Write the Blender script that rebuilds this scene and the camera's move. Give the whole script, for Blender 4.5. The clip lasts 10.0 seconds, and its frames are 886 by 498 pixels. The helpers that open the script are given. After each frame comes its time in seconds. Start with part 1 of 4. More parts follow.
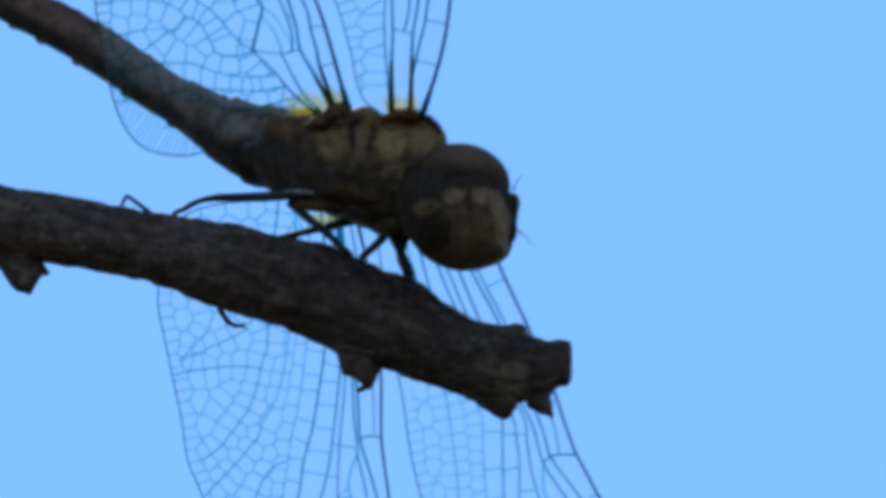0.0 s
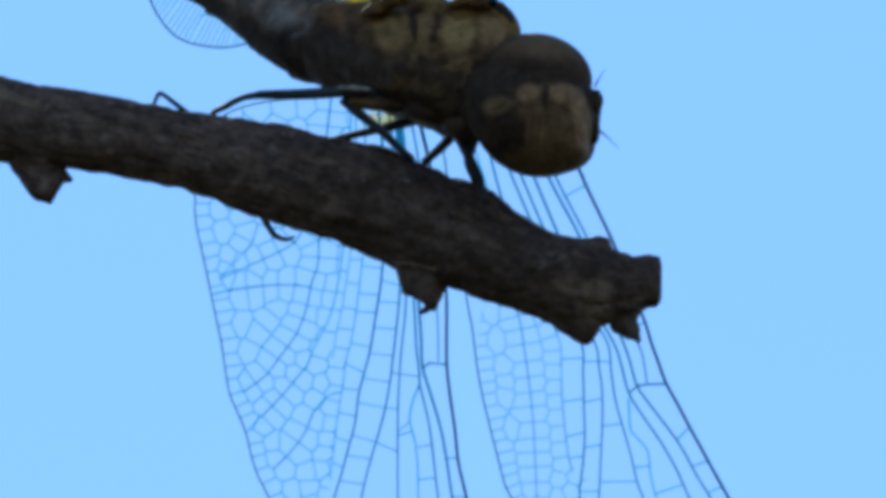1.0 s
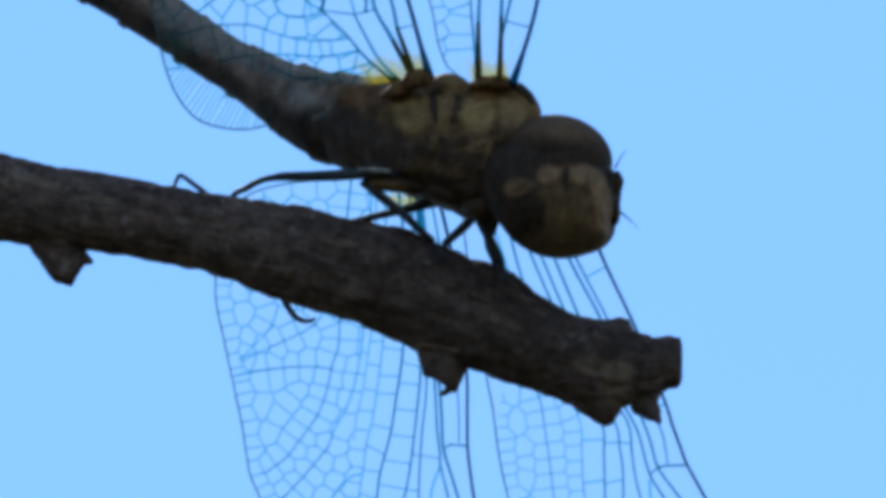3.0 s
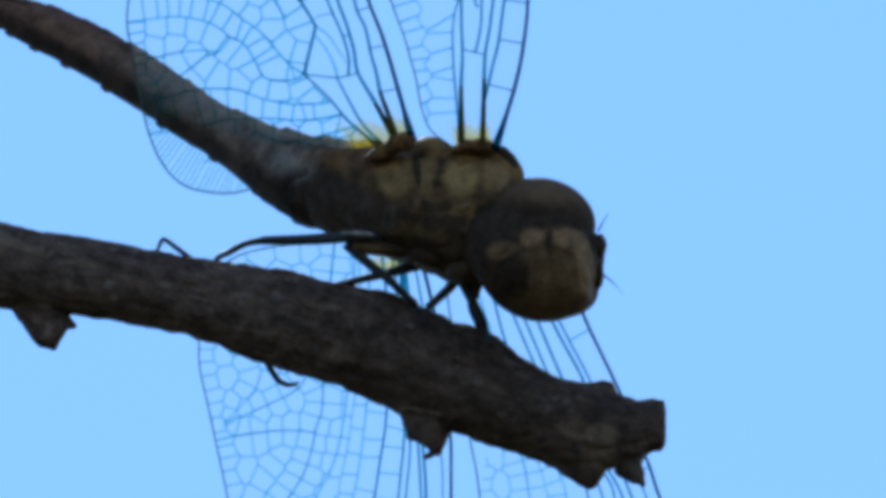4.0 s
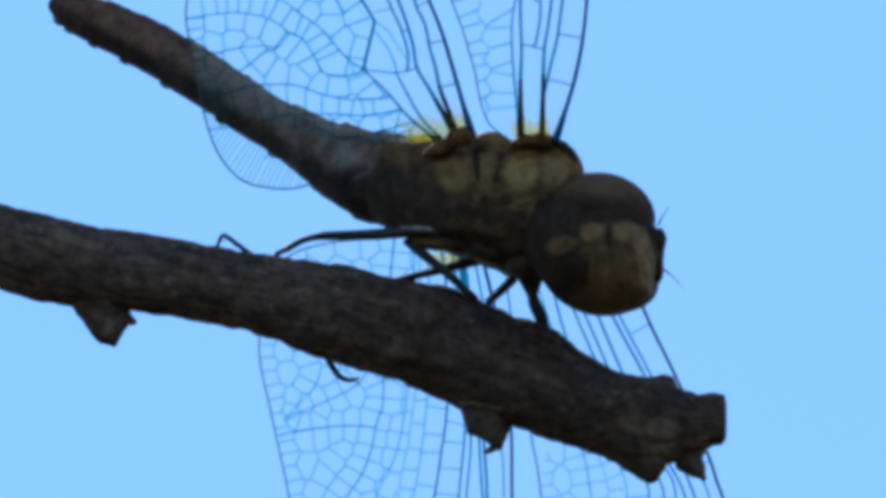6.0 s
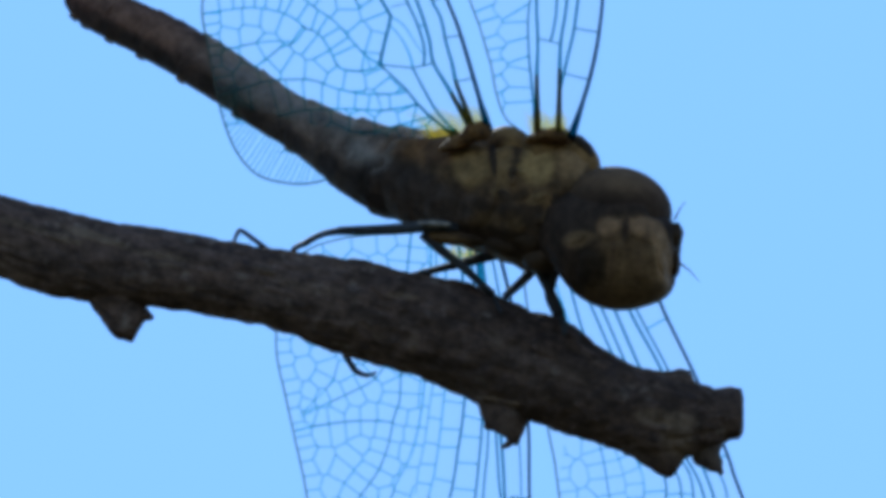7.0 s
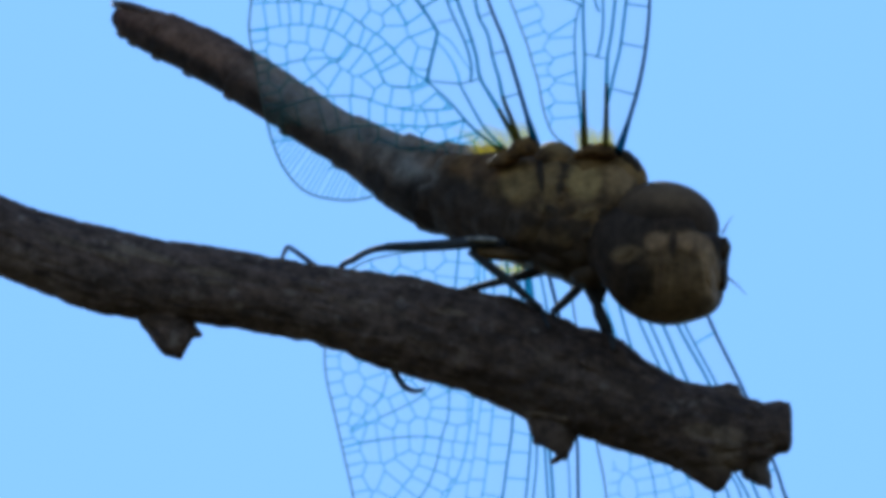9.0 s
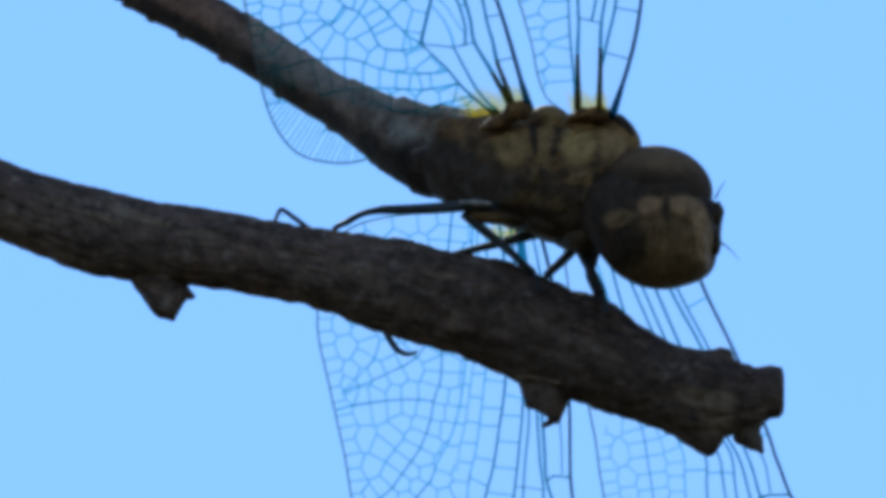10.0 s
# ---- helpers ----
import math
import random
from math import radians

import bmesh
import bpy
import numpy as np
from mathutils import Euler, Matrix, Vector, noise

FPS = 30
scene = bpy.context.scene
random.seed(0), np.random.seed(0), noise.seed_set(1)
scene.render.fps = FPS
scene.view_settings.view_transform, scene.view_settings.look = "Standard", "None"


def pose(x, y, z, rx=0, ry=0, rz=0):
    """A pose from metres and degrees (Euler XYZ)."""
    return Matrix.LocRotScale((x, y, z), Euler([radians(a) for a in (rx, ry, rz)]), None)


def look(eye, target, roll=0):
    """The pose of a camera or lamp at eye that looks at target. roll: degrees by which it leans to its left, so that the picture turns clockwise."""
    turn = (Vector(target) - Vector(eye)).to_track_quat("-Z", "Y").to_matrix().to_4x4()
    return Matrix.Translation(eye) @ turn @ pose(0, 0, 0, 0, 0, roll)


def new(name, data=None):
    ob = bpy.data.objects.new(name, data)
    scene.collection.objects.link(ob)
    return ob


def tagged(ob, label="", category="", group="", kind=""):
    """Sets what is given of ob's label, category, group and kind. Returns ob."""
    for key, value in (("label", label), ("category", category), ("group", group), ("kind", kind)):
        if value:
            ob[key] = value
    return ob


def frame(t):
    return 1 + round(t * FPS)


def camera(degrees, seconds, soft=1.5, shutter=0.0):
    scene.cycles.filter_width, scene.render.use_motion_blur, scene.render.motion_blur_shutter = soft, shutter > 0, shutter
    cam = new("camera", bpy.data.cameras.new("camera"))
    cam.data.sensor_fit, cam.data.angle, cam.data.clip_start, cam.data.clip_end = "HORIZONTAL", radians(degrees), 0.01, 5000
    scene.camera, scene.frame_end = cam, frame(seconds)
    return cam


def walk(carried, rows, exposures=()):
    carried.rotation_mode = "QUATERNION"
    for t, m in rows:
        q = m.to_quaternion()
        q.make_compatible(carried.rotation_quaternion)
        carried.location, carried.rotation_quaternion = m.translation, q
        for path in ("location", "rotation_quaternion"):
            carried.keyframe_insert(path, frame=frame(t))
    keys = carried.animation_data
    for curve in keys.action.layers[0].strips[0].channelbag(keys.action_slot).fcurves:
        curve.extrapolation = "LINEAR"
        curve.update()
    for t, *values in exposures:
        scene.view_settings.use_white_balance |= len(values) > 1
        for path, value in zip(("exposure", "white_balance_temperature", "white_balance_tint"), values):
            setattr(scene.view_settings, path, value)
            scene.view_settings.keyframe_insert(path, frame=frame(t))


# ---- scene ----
from mathutils.bvhtree import BVHTree

# ---- the camera: a long lens two metres off, carried in the hand ----
TILT, EYE, FAR = 28.0, 1.35, 2.0        # degrees that it looks up, metres above the ground, metres to the twig
UNIT = 34000.0                          # plan units in a metre, on the camera-facing plane through the twig
MIDDLE = (784.0, 441.0)
LENS = 2 * math.degrees(math.atan(MIDDLE[0] / UNIT / FAR))
cam = camera(LENS, 10.0, soft=4.7, shutter=0.4)
HOME = Matrix.Translation((0, 0, EYE)) @ pose(0, 0, 0, TILT)   # x right, y away from the camera, z up
BASE = HOME @ Matrix.Translation((0, FAR, 0))


def spot(u, v, d=0.0):
    """A place of the plan, fitted to the camera's view: u to the right and v down in plan units, d millimetres behind
    the twig's plane, along the line of sight.
    """
    k = 1 + d / 1000 / FAR
    return Vector(((u - MIDDLE[0]) / UNIT * k, d / 1000, (MIDDLE[1] - v) / UNIT * k))


# seconds, the place of the plan that the camera looks at, nearness, lean
PATH = [
    (0, 1060.7, 586.6, 0.887, 0.37),
    (0.1, 1025.7, 609.4, 0.9302, 0.40),
    (0.2, 986.1, 651.0, 0.97, 0.40),
    (0.3, 972.9, 685.7, 1, 0.40),
    (0.4, 973.0, 717.0, 1, 0.40),
    (0.5, 937.2, 734.1, 1, 0.40),
    (0.6, 915.5, 737.9, 1, 0.40),
    (0.7, 897.6, 729.2, 1, 0.40),
    (0.8, 903.1, 723.4, 1, 0.40),
    (0.9, 914.7, 757.1, 1, 0.40),
    (1, 932.5, 758.4, 1, 0.40),
    (1.1, 921.6, 751.7, 1, 0.39),
    (1.2, 901.4, 742.4, 1, 0.38),
    (1.3, 896.5, 749.5, 1, 0.38),
    (1.4, 924.9, 755.5, 1, 0.37),
    (1.5, 917.9, 754.2, 1, 0.36),
    (1.6, 887.9, 745.4, 1, 0.37),
    (1.7, 896.0, 738.1, 1, 0.37),
    (1.8, 904.9, 744.3, 1, 0.38),
    (1.9, 911.9, 744.8, 1, 0.38),
    (2, 900.5, 738.9, 1, 0.39),
    (2.1, 873.2, 730.0, 1, 0.39),
    (2.2, 871.7, 721.4, 1, 0.39),
    (2.3, 868.2, 707.0, 1, 0.40),
    (2.4, 861.0, 687.1, 1, 0.40),
    (2.5, 849.7, 661.3, 1, 0.40),
    (2.6, 837.7, 654.1, 1, 0.38),
    (2.7, 853.9, 644.9, 1, 0.37),
    (3.8, 915.2, 513.7, 1, 0.20),
    (3.9, 909.2, 501.4, 1, 0.19),
    (4, 924.2, 501.9, 1, 0.17),
    (4.1, 878.3, 492.1, 1, 0.14),
    (4.2, 861.9, 488.7, 1, 0.10),
    (4.3, 814.3, 478.4, 1, 0.07),
    (4.4, 801.8, 453.8, 1, 0.03),
    (4.5, 784.0, 441.0, 1, 0.00),
    (4.6, 789.3, 433.4, 1, -0.02),
    (4.7, 782.7, 438.3, 1, -0.05),
    (4.8, 800.5, 454.5, 1, -0.07),
    (4.9, 815.1, 462.1, 1, -0.09),
    (5, 821.7, 469.8, 1, -0.12),
    (5.1, 797.7, 469.6, 1, -0.08),
    (5.2, 788.9, 465.7, 1, -0.05),
    (5.3, 793.1, 474.0, 1, -0.02),
    (5.4, 777.1, 472.2, 1, 0.02),
    (5.5, 791.1, 482.9, 1, 0.05),
    (5.6, 773.7, 504.6, 1, 0.04),
    (5.7, 782.3, 507.7, 1, 0.03),
    (6.8, 806.1, 525.2, 1, -0.10),
    (6.9, 786.8, 517.7, 1, -0.11),
    (7, 788.5, 520.6, 1, -0.12),
    (7.1, 772.3, 501.0, 1, -0.08),
    (7.2, 772.4, 493.0, 1, -0.05),
    (7.3, 771.1, 500.7, 1, -0.01),
    (7.4, 771.0, 492.6, 1, 0.03),
    (7.5, 774.7, 492.9, 1, 0.07),
    (7.6, 788.0, 511.3, 1, 0.02),
    (7.7, 798.9, 525.0, 1, -0.03),
    (7.8, 808.7, 525.3, 1, -0.08),
    (7.9, 793.8, 517.1, 1, -0.14),
    (8, 812.0, 494.9, 1, -0.19),
    (8.1, 807.3, 462.5, 0.9998, -0.22),
    (8.2, 716.7, 450.6, 0.9997, -0.26),
    (8.3, 705.6, 457.4, 0.9995, -0.29),
    (8.4, 730.5, 462.0, 0.9994, -0.33),
    (8.5, 719.0, 480.3, 0.9992, -0.36),
    (8.6, 718.9, 456.2, 0.9992, -0.36),
    (8.7, 696.1, 456.2, 0.9992, -0.36),
    (8.8, 713.9, 474.6, 0.9992, -0.37),
    (8.9, 703.3, 486.6, 0.9992, -0.37),
    (9, 703.8, 492.2, 0.9992, -0.37),
    (9.1, 698.7, 502.2, 0.9991, -0.34),
    (9.2, 704.7, 501.1, 0.999, -0.31),
    (9.3, 700.1, 502.4, 0.9988, -0.29),
    (9.4, 700.6, 494.9, 0.9987, -0.26),
    (9.5, 706.8, 500.7, 0.9986, -0.23),
    (9.6, 707.4, 502.4, 0.9986, -0.20),
    (9.7, 701.7, 509.3, 0.9986, -0.18),
    (9.8, 712.4, 525.3, 0.9985, -0.15),
    (9.9, 725.8, 546.4, 0.9985, -0.13),
    (10, 715.7, 557.5, 0.9985, -0.10),
]
rows = []
for t, u, v, near, lean in PATH:
    eye = HOME @ Vector((0, FAR - FAR / near, 0))
    rows.append((t, look(eye, BASE @ spot(u, v), 0) @ pose(0, 0, 0, 0, 0, lean)))
walk(cam, rows, exposures=[(0.0, 0.36, 5800, 1), (0.1, 0.38, 5820, 1), (0.2, 0.45, 5890, 1), (0.5, 0.54, 6000, 1), (10.0, 0.54, 6000, 1)])

# ---- light ----
SUN_HIGH, SUN_ROUND = 43.0, -14.0        # degrees above the horizon, degrees to the left of straight ahead
world = bpy.data.worlds.new("sky")
scene.world = world
world.use_nodes = True
sky = world.node_tree.nodes.new("ShaderNodeTexSky")
sky.sky_type, sky.sun_disc = "NISHITA", False
sky.sun_elevation, sky.sun_rotation = radians(SUN_HIGH), radians(SUN_ROUND)
sky.air_density, sky.dust_density, sky.ozone_density, sky.altitude = 1.0, 0.0, 5.5, 800
background = world.node_tree.nodes["Background"]
background.inputs["Strength"].default_value = 0.15
world.node_tree.links.new(sky.outputs[0], background.inputs[0])
sun = new("sun", bpy.data.lights.new("sun", "SUN"))
sun.data.energy, sun.data.angle, sun.data.color = 2.2, radians(0.5), (1.0, 0.95, 0.88)
sun.matrix_world = look((0, 0, 0), (-math.sin(radians(SUN_ROUND)) * math.cos(radians(SUN_HIGH)),
                                    -math.cos(radians(SUN_ROUND)) * math.cos(radians(SUN_HIGH)), -math.sin(radians(SUN_HIGH))))
sun.location = (0, 0, 6)


# ---- materials ----
def material(name, low, high, size, rough=0.6, bump=0.3, stain=None, stain_size=None, stretch=(1, 1, 1), spec=0.5):
    """Two colours mixed by a fine noise, a third in larger stains, and a relief. Sizes in metres."""
    m = bpy.data.materials.new(name)
    m.use_nodes = True
    n, l = m.node_tree.nodes, m.node_tree.links
    b = n["Principled BSDF"]
    co = n.new("ShaderNodeTexCoord")
    mp = n.new("ShaderNodeMapping")
    mp.vector_type = "TEXTURE"
    mp.inputs["Scale"].default_value = [1 / s for s in stretch]
    l.new(co.outputs["Object"], mp.inputs["Vector"])
    fine = n.new("ShaderNodeTexNoise")
    fine.inputs["Scale"].default_value, fine.inputs["Detail"].default_value, fine.inputs["Roughness"].default_value = 1 / size, 6, 0.65
    l.new(mp.outputs[0], fine.inputs["Vector"])
    ramp = n.new("ShaderNodeValToRGB")
    ramp.color_ramp.elements[0].position, ramp.color_ramp.elements[1].position = 0.36, 0.66
    ramp.color_ramp.elements[0].color, ramp.color_ramp.elements[1].color = (*low, 1), (*high, 1)
    l.new(fine.outputs["Fac"], ramp.inputs["Fac"])
    colour = ramp.outputs["Color"]
    if stain:
        big = n.new("ShaderNodeTexNoise")
        big.inputs["Scale"].default_value, big.inputs["Detail"].default_value = 1 / stain_size, 4
        l.new(mp.outputs[0], big.inputs["Vector"])
        step = n.new("ShaderNodeMapRange")
        step.inputs["From Min"].default_value, step.inputs["From Max"].default_value = 0.48, 0.66
        l.new(big.outputs["Fac"], step.inputs["Value"])
        mix = n.new("ShaderNodeMix")
        mix.data_type = "RGBA"
        l.new(step.outputs["Result"], mix.inputs["Factor"])
        l.new(colour, mix.inputs["A"])
        mix.inputs["B"].default_value = (*stain, 1)
        colour = mix.outputs["Result"]
    l.new(colour, b.inputs["Base Color"])
    if bump:
        relief = n.new("ShaderNodeBump")
        relief.inputs["Strength"].default_value, relief.inputs["Distance"].default_value = bump, size * 0.3
        l.new(fine.outputs["Fac"], relief.inputs["Height"])
        l.new(relief.outputs["Normal"], b.inputs["Normal"])
    b.inputs["Roughness"].default_value = rough
    b.inputs["Specular IOR Level"].default_value = spec
    return m


def film_material(name, tint, cover, stained=False):
    """A clear thin film: mostly see-through, a little gloss and milkiness; stained: amber where the mesh's stain says so."""
    m = bpy.data.materials.new(name)
    m.use_nodes = True
    n, l = m.node_tree.nodes, m.node_tree.links
    n.remove(n["Principled BSDF"])
    out = n["Material Output"]
    clear, milk, diffuse = n.new("ShaderNodeBsdfTransparent"), n.new("ShaderNodeBsdfTranslucent"), n.new("ShaderNodeBsdfDiffuse")
    if stained:
        other = n.new("ShaderNodeBsdfTransparent")
        other.inputs["Color"].default_value = (0.95, 0.72, 0.08, 1)
    else:
        other = n.new("ShaderNodeBsdfGlossy")
        other.inputs["Roughness"].default_value = 0.25
    milk.inputs["Color"].default_value = diffuse.inputs["Color"].default_value = (*tint, 1)
    both, body, all_ = n.new("ShaderNodeMixShader"), n.new("ShaderNodeMixShader"), n.new("ShaderNodeMixShader")
    both.inputs["Fac"].default_value = 0.25
    l.new(milk.outputs[0], both.inputs[1])
    l.new(diffuse.outputs[0], both.inputs[2])
    body.inputs["Fac"].default_value = 0.35 if stained else 0.5
    l.new(both.outputs[0], body.inputs[1])
    l.new(other.outputs[0], body.inputs[2])
    l.new(clear.outputs[0], all_.inputs[1])
    l.new(body.outputs[0], all_.inputs[2])
    all_.inputs["Fac"].default_value = cover
    if stained:
        fade, grain, times = n.new("ShaderNodeAttribute"), n.new("ShaderNodeTexNoise"), n.new("ShaderNodeMath")
        fade.attribute_name, times.operation = "stain", "MULTIPLY"
        co = n.new("ShaderNodeTexCoord")
        l.new(co.outputs["Object"], grain.inputs["Vector"])
        grain.inputs["Scale"].default_value = 600
        spread = n.new("ShaderNodeMapRange")
        spread.inputs["From Min"].default_value, spread.inputs["From Max"].default_value = 0.3, 0.6
        spread.inputs["To Min"].default_value = 0.75
        l.new(grain.outputs["Fac"], spread.inputs["Value"])
        l.new(fade.outputs["Fac"], times.inputs[0])
        l.new(spread.outputs["Result"], times.inputs[1])
        l.new(times.outputs[0], all_.inputs["Fac"])
    l.new(all_.outputs[0], out.inputs["Surface"])
    return m


def bark_material(name):
    """Dark weathered bark: long fibres, pale lichen-grey flecks and cracks."""
    m = material(name, (0.060, 0.035, 0.026), (0.145, 0.083, 0.062), 0.0007, 0.9, 1.0, (0.158, 0.095, 0.072), 0.0022, stretch=(0.4, 1, 1), spec=0.1)
    n, l = m.node_tree.nodes, m.node_tree.links
    n["Mapping"].inputs["Rotation"].default_value = (0, radians(16), 0)
    bsdf = n["Principled BSDF"]
    old = bsdf.inputs["Base Color"].links[0].from_socket
    co, spots, step, mix, crack, dark, deepen = [n.new("ShaderNode" + k) for k in ("TexCoord", "TexNoise", "MapRange", "Mix", "TexNoise", "MapRange", "Mix")]
    tilt = n.new("ShaderNodeMapping")
    tilt.vector_type = "TEXTURE"
    tilt.inputs["Rotation"].default_value = (0, radians(16), 0)
    tilt.inputs["Scale"].default_value = (2.6, 1, 1)
    l.new(co.outputs["Object"], tilt.inputs["Vector"])
    l.new(tilt.outputs[0], crack.inputs["Vector"])
    l.new(co.outputs["Object"], spots.inputs["Vector"])
    spots.inputs["Scale"].default_value, spots.inputs["Detail"].default_value = 1300, 3
    step.inputs["From Min"].default_value, step.inputs["From Max"].default_value, step.inputs["To Max"].default_value = 0.61, 0.73, 0.6
    l.new(spots.outputs["Fac"], step.inputs["Value"])
    mix.data_type = deepen.data_type = "RGBA"
    l.new(step.outputs["Result"], mix.inputs["Factor"])
    l.new(old, mix.inputs["A"])
    mix.inputs["B"].default_value = (0.24, 0.165, 0.130, 1)
    crack.inputs["Scale"].default_value, crack.inputs["Detail"].default_value = 2000, 6
    dark.inputs["From Min"].default_value, dark.inputs["From Max"].default_value = 0.43, 0.30
    l.new(crack.outputs["Fac"], dark.inputs["Value"])
    l.new(dark.outputs["Result"], deepen.inputs["Factor"])
    l.new(mix.outputs["Result"], deepen.inputs["A"])
    deepen.inputs["B"].default_value = (0.060, 0.037, 0.033, 1)
    l.new(deepen.outputs["Result"], bsdf.inputs["Base Color"])
    return m


def patched(m, spots, rag=0.5, rag_size=0.0011, soft=0.3, grain=(0.55, 1.3)):
    """Soft, ragged patches of colour: (u, v, half width, half height in plan units, turn, colour, share), and a fine grain over all."""
    n, l = m.node_tree.nodes, m.node_tree.links
    bsdf = n["Principled BSDF"]
    co, wave = n.new("ShaderNodeTexCoord"), n.new("ShaderNodeTexNoise")
    wave.inputs["Scale"].default_value, wave.inputs["Detail"].default_value = 1 / rag_size, 4
    l.new(co.outputs["Object"], wave.inputs["Vector"])
    for u, v, ru, rv, turn, colour, share in spots:
        old = bsdf.inputs["Base Color"].links[0].from_socket
        mp, size, add, step, mix = [n.new("ShaderNode" + k) for k in ("Mapping", "VectorMath", "Math", "MapRange", "Mix")]
        mp.vector_type = "TEXTURE"
        mp.inputs["Location"].default_value = spot(u, v)
        mp.inputs["Rotation"].default_value = (0, radians(turn), 0)
        mp.inputs["Scale"].default_value = (ru / UNIT, 10.0, rv / UNIT)
        l.new(co.outputs["Object"], mp.inputs["Vector"])
        size.operation, add.operation = "LENGTH", "MULTIPLY_ADD"
        l.new(mp.outputs[0], size.inputs[0])
        add.inputs[1].default_value = rag
        l.new(wave.outputs["Fac"], add.inputs[0])
        l.new(size.outputs["Value"], add.inputs[2])
        step.interpolation_type = "SMOOTHSTEP"
        step.inputs["From Min"].default_value, step.inputs["From Max"].default_value = 1 + soft + rag / 2, 1 - soft + rag / 2
        step.inputs["To Max"].default_value = share
        l.new(add.outputs[0], step.inputs["Value"])
        mix.data_type = "RGBA"
        mix.inputs["B"].default_value = (*colour, 1)
        l.new(step.outputs["Result"], mix.inputs["Factor"])
        l.new(old, mix.inputs["A"])
        l.new(mix.outputs["Result"], bsdf.inputs["Base Color"])
    old = bsdf.inputs["Base Color"].links[0].from_socket
    fine, spread, mix = [n.new("ShaderNode" + k) for k in ("TexNoise", "MapRange", "Mix")]
    fine.inputs["Scale"].default_value, fine.inputs["Detail"].default_value, fine.inputs["Roughness"].default_value = 1400, 6, 0.7
    l.new(co.outputs["Object"], fine.inputs["Vector"])
    spread.inputs["From Min"].default_value, spread.inputs["From Max"].default_value = 0.34, 0.68
    spread.inputs["To Min"].default_value, spread.inputs["To Max"].default_value = grain
    l.new(fine.outputs["Fac"], spread.inputs["Value"])
    mix.data_type, mix.blend_type = "RGBA", "MULTIPLY"
    mix.inputs["Factor"].default_value = 1.0
    l.new(old, mix.inputs["A"])
    l.new(spread.outputs["Result"], mix.inputs["B"])
    l.new(mix.outputs["Result"], bsdf.inputs["Base Color"])
    return m


BARK = bark_material("bark")
PALE_MARK = material("worn bare wood", (0.110, 0.064, 0.043), (0.255, 0.156, 0.104), 0.0009, 0.9, 0.8, (0.075, 0.043, 0.032), 0.0012, spec=0.15)
WOOD = material("broken wood", (0.062, 0.038, 0.030), (0.150, 0.094, 0.072), 0.0006, 0.85, 0.8, spec=0.25)
# olive plates and blotches; the dark rear belly and lower side are painted shade
THORAX = patched(material("brown and olive thorax cuticle", (0.110, 0.055, 0.024), (0.200, 0.101, 0.042), 0.0009, 0.65, 0.6, (0.068, 0.035, 0.016), 0.0026, spec=0.06), [
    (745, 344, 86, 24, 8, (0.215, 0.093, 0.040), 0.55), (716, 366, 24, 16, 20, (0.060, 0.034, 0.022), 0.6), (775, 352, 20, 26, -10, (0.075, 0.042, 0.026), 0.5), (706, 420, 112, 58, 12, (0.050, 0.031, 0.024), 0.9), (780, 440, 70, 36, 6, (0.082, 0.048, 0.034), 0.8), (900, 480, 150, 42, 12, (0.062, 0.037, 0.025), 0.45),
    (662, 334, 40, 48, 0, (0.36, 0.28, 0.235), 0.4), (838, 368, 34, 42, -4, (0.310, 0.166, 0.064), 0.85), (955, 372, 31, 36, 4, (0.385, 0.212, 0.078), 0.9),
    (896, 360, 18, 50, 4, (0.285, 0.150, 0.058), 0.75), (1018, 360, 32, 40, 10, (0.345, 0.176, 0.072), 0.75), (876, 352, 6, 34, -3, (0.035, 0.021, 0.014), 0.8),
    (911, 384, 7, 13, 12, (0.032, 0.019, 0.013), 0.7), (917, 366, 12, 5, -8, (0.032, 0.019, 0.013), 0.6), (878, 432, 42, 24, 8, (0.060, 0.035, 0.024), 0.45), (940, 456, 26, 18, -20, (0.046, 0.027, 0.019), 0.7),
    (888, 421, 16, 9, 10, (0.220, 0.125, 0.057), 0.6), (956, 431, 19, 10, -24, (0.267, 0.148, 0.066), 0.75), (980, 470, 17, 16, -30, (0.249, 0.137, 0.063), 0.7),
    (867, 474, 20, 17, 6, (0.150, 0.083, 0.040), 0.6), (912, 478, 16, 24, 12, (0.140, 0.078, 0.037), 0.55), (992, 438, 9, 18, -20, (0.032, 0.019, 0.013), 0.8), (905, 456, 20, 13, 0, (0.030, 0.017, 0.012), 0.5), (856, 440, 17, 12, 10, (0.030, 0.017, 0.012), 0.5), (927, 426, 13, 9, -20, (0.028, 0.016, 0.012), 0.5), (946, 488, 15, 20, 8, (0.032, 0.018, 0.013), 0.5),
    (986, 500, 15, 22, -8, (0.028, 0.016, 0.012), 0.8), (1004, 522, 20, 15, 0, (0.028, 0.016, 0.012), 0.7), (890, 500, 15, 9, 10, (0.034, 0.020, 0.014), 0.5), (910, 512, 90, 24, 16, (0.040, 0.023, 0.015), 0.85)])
OLIVE = material("dull olive cuticle", (0.180, 0.088, 0.032), (0.330, 0.166, 0.060), 0.0010, 0.65, 0.6, (0.080, 0.039, 0.016), 0.0016, spec=0.06)

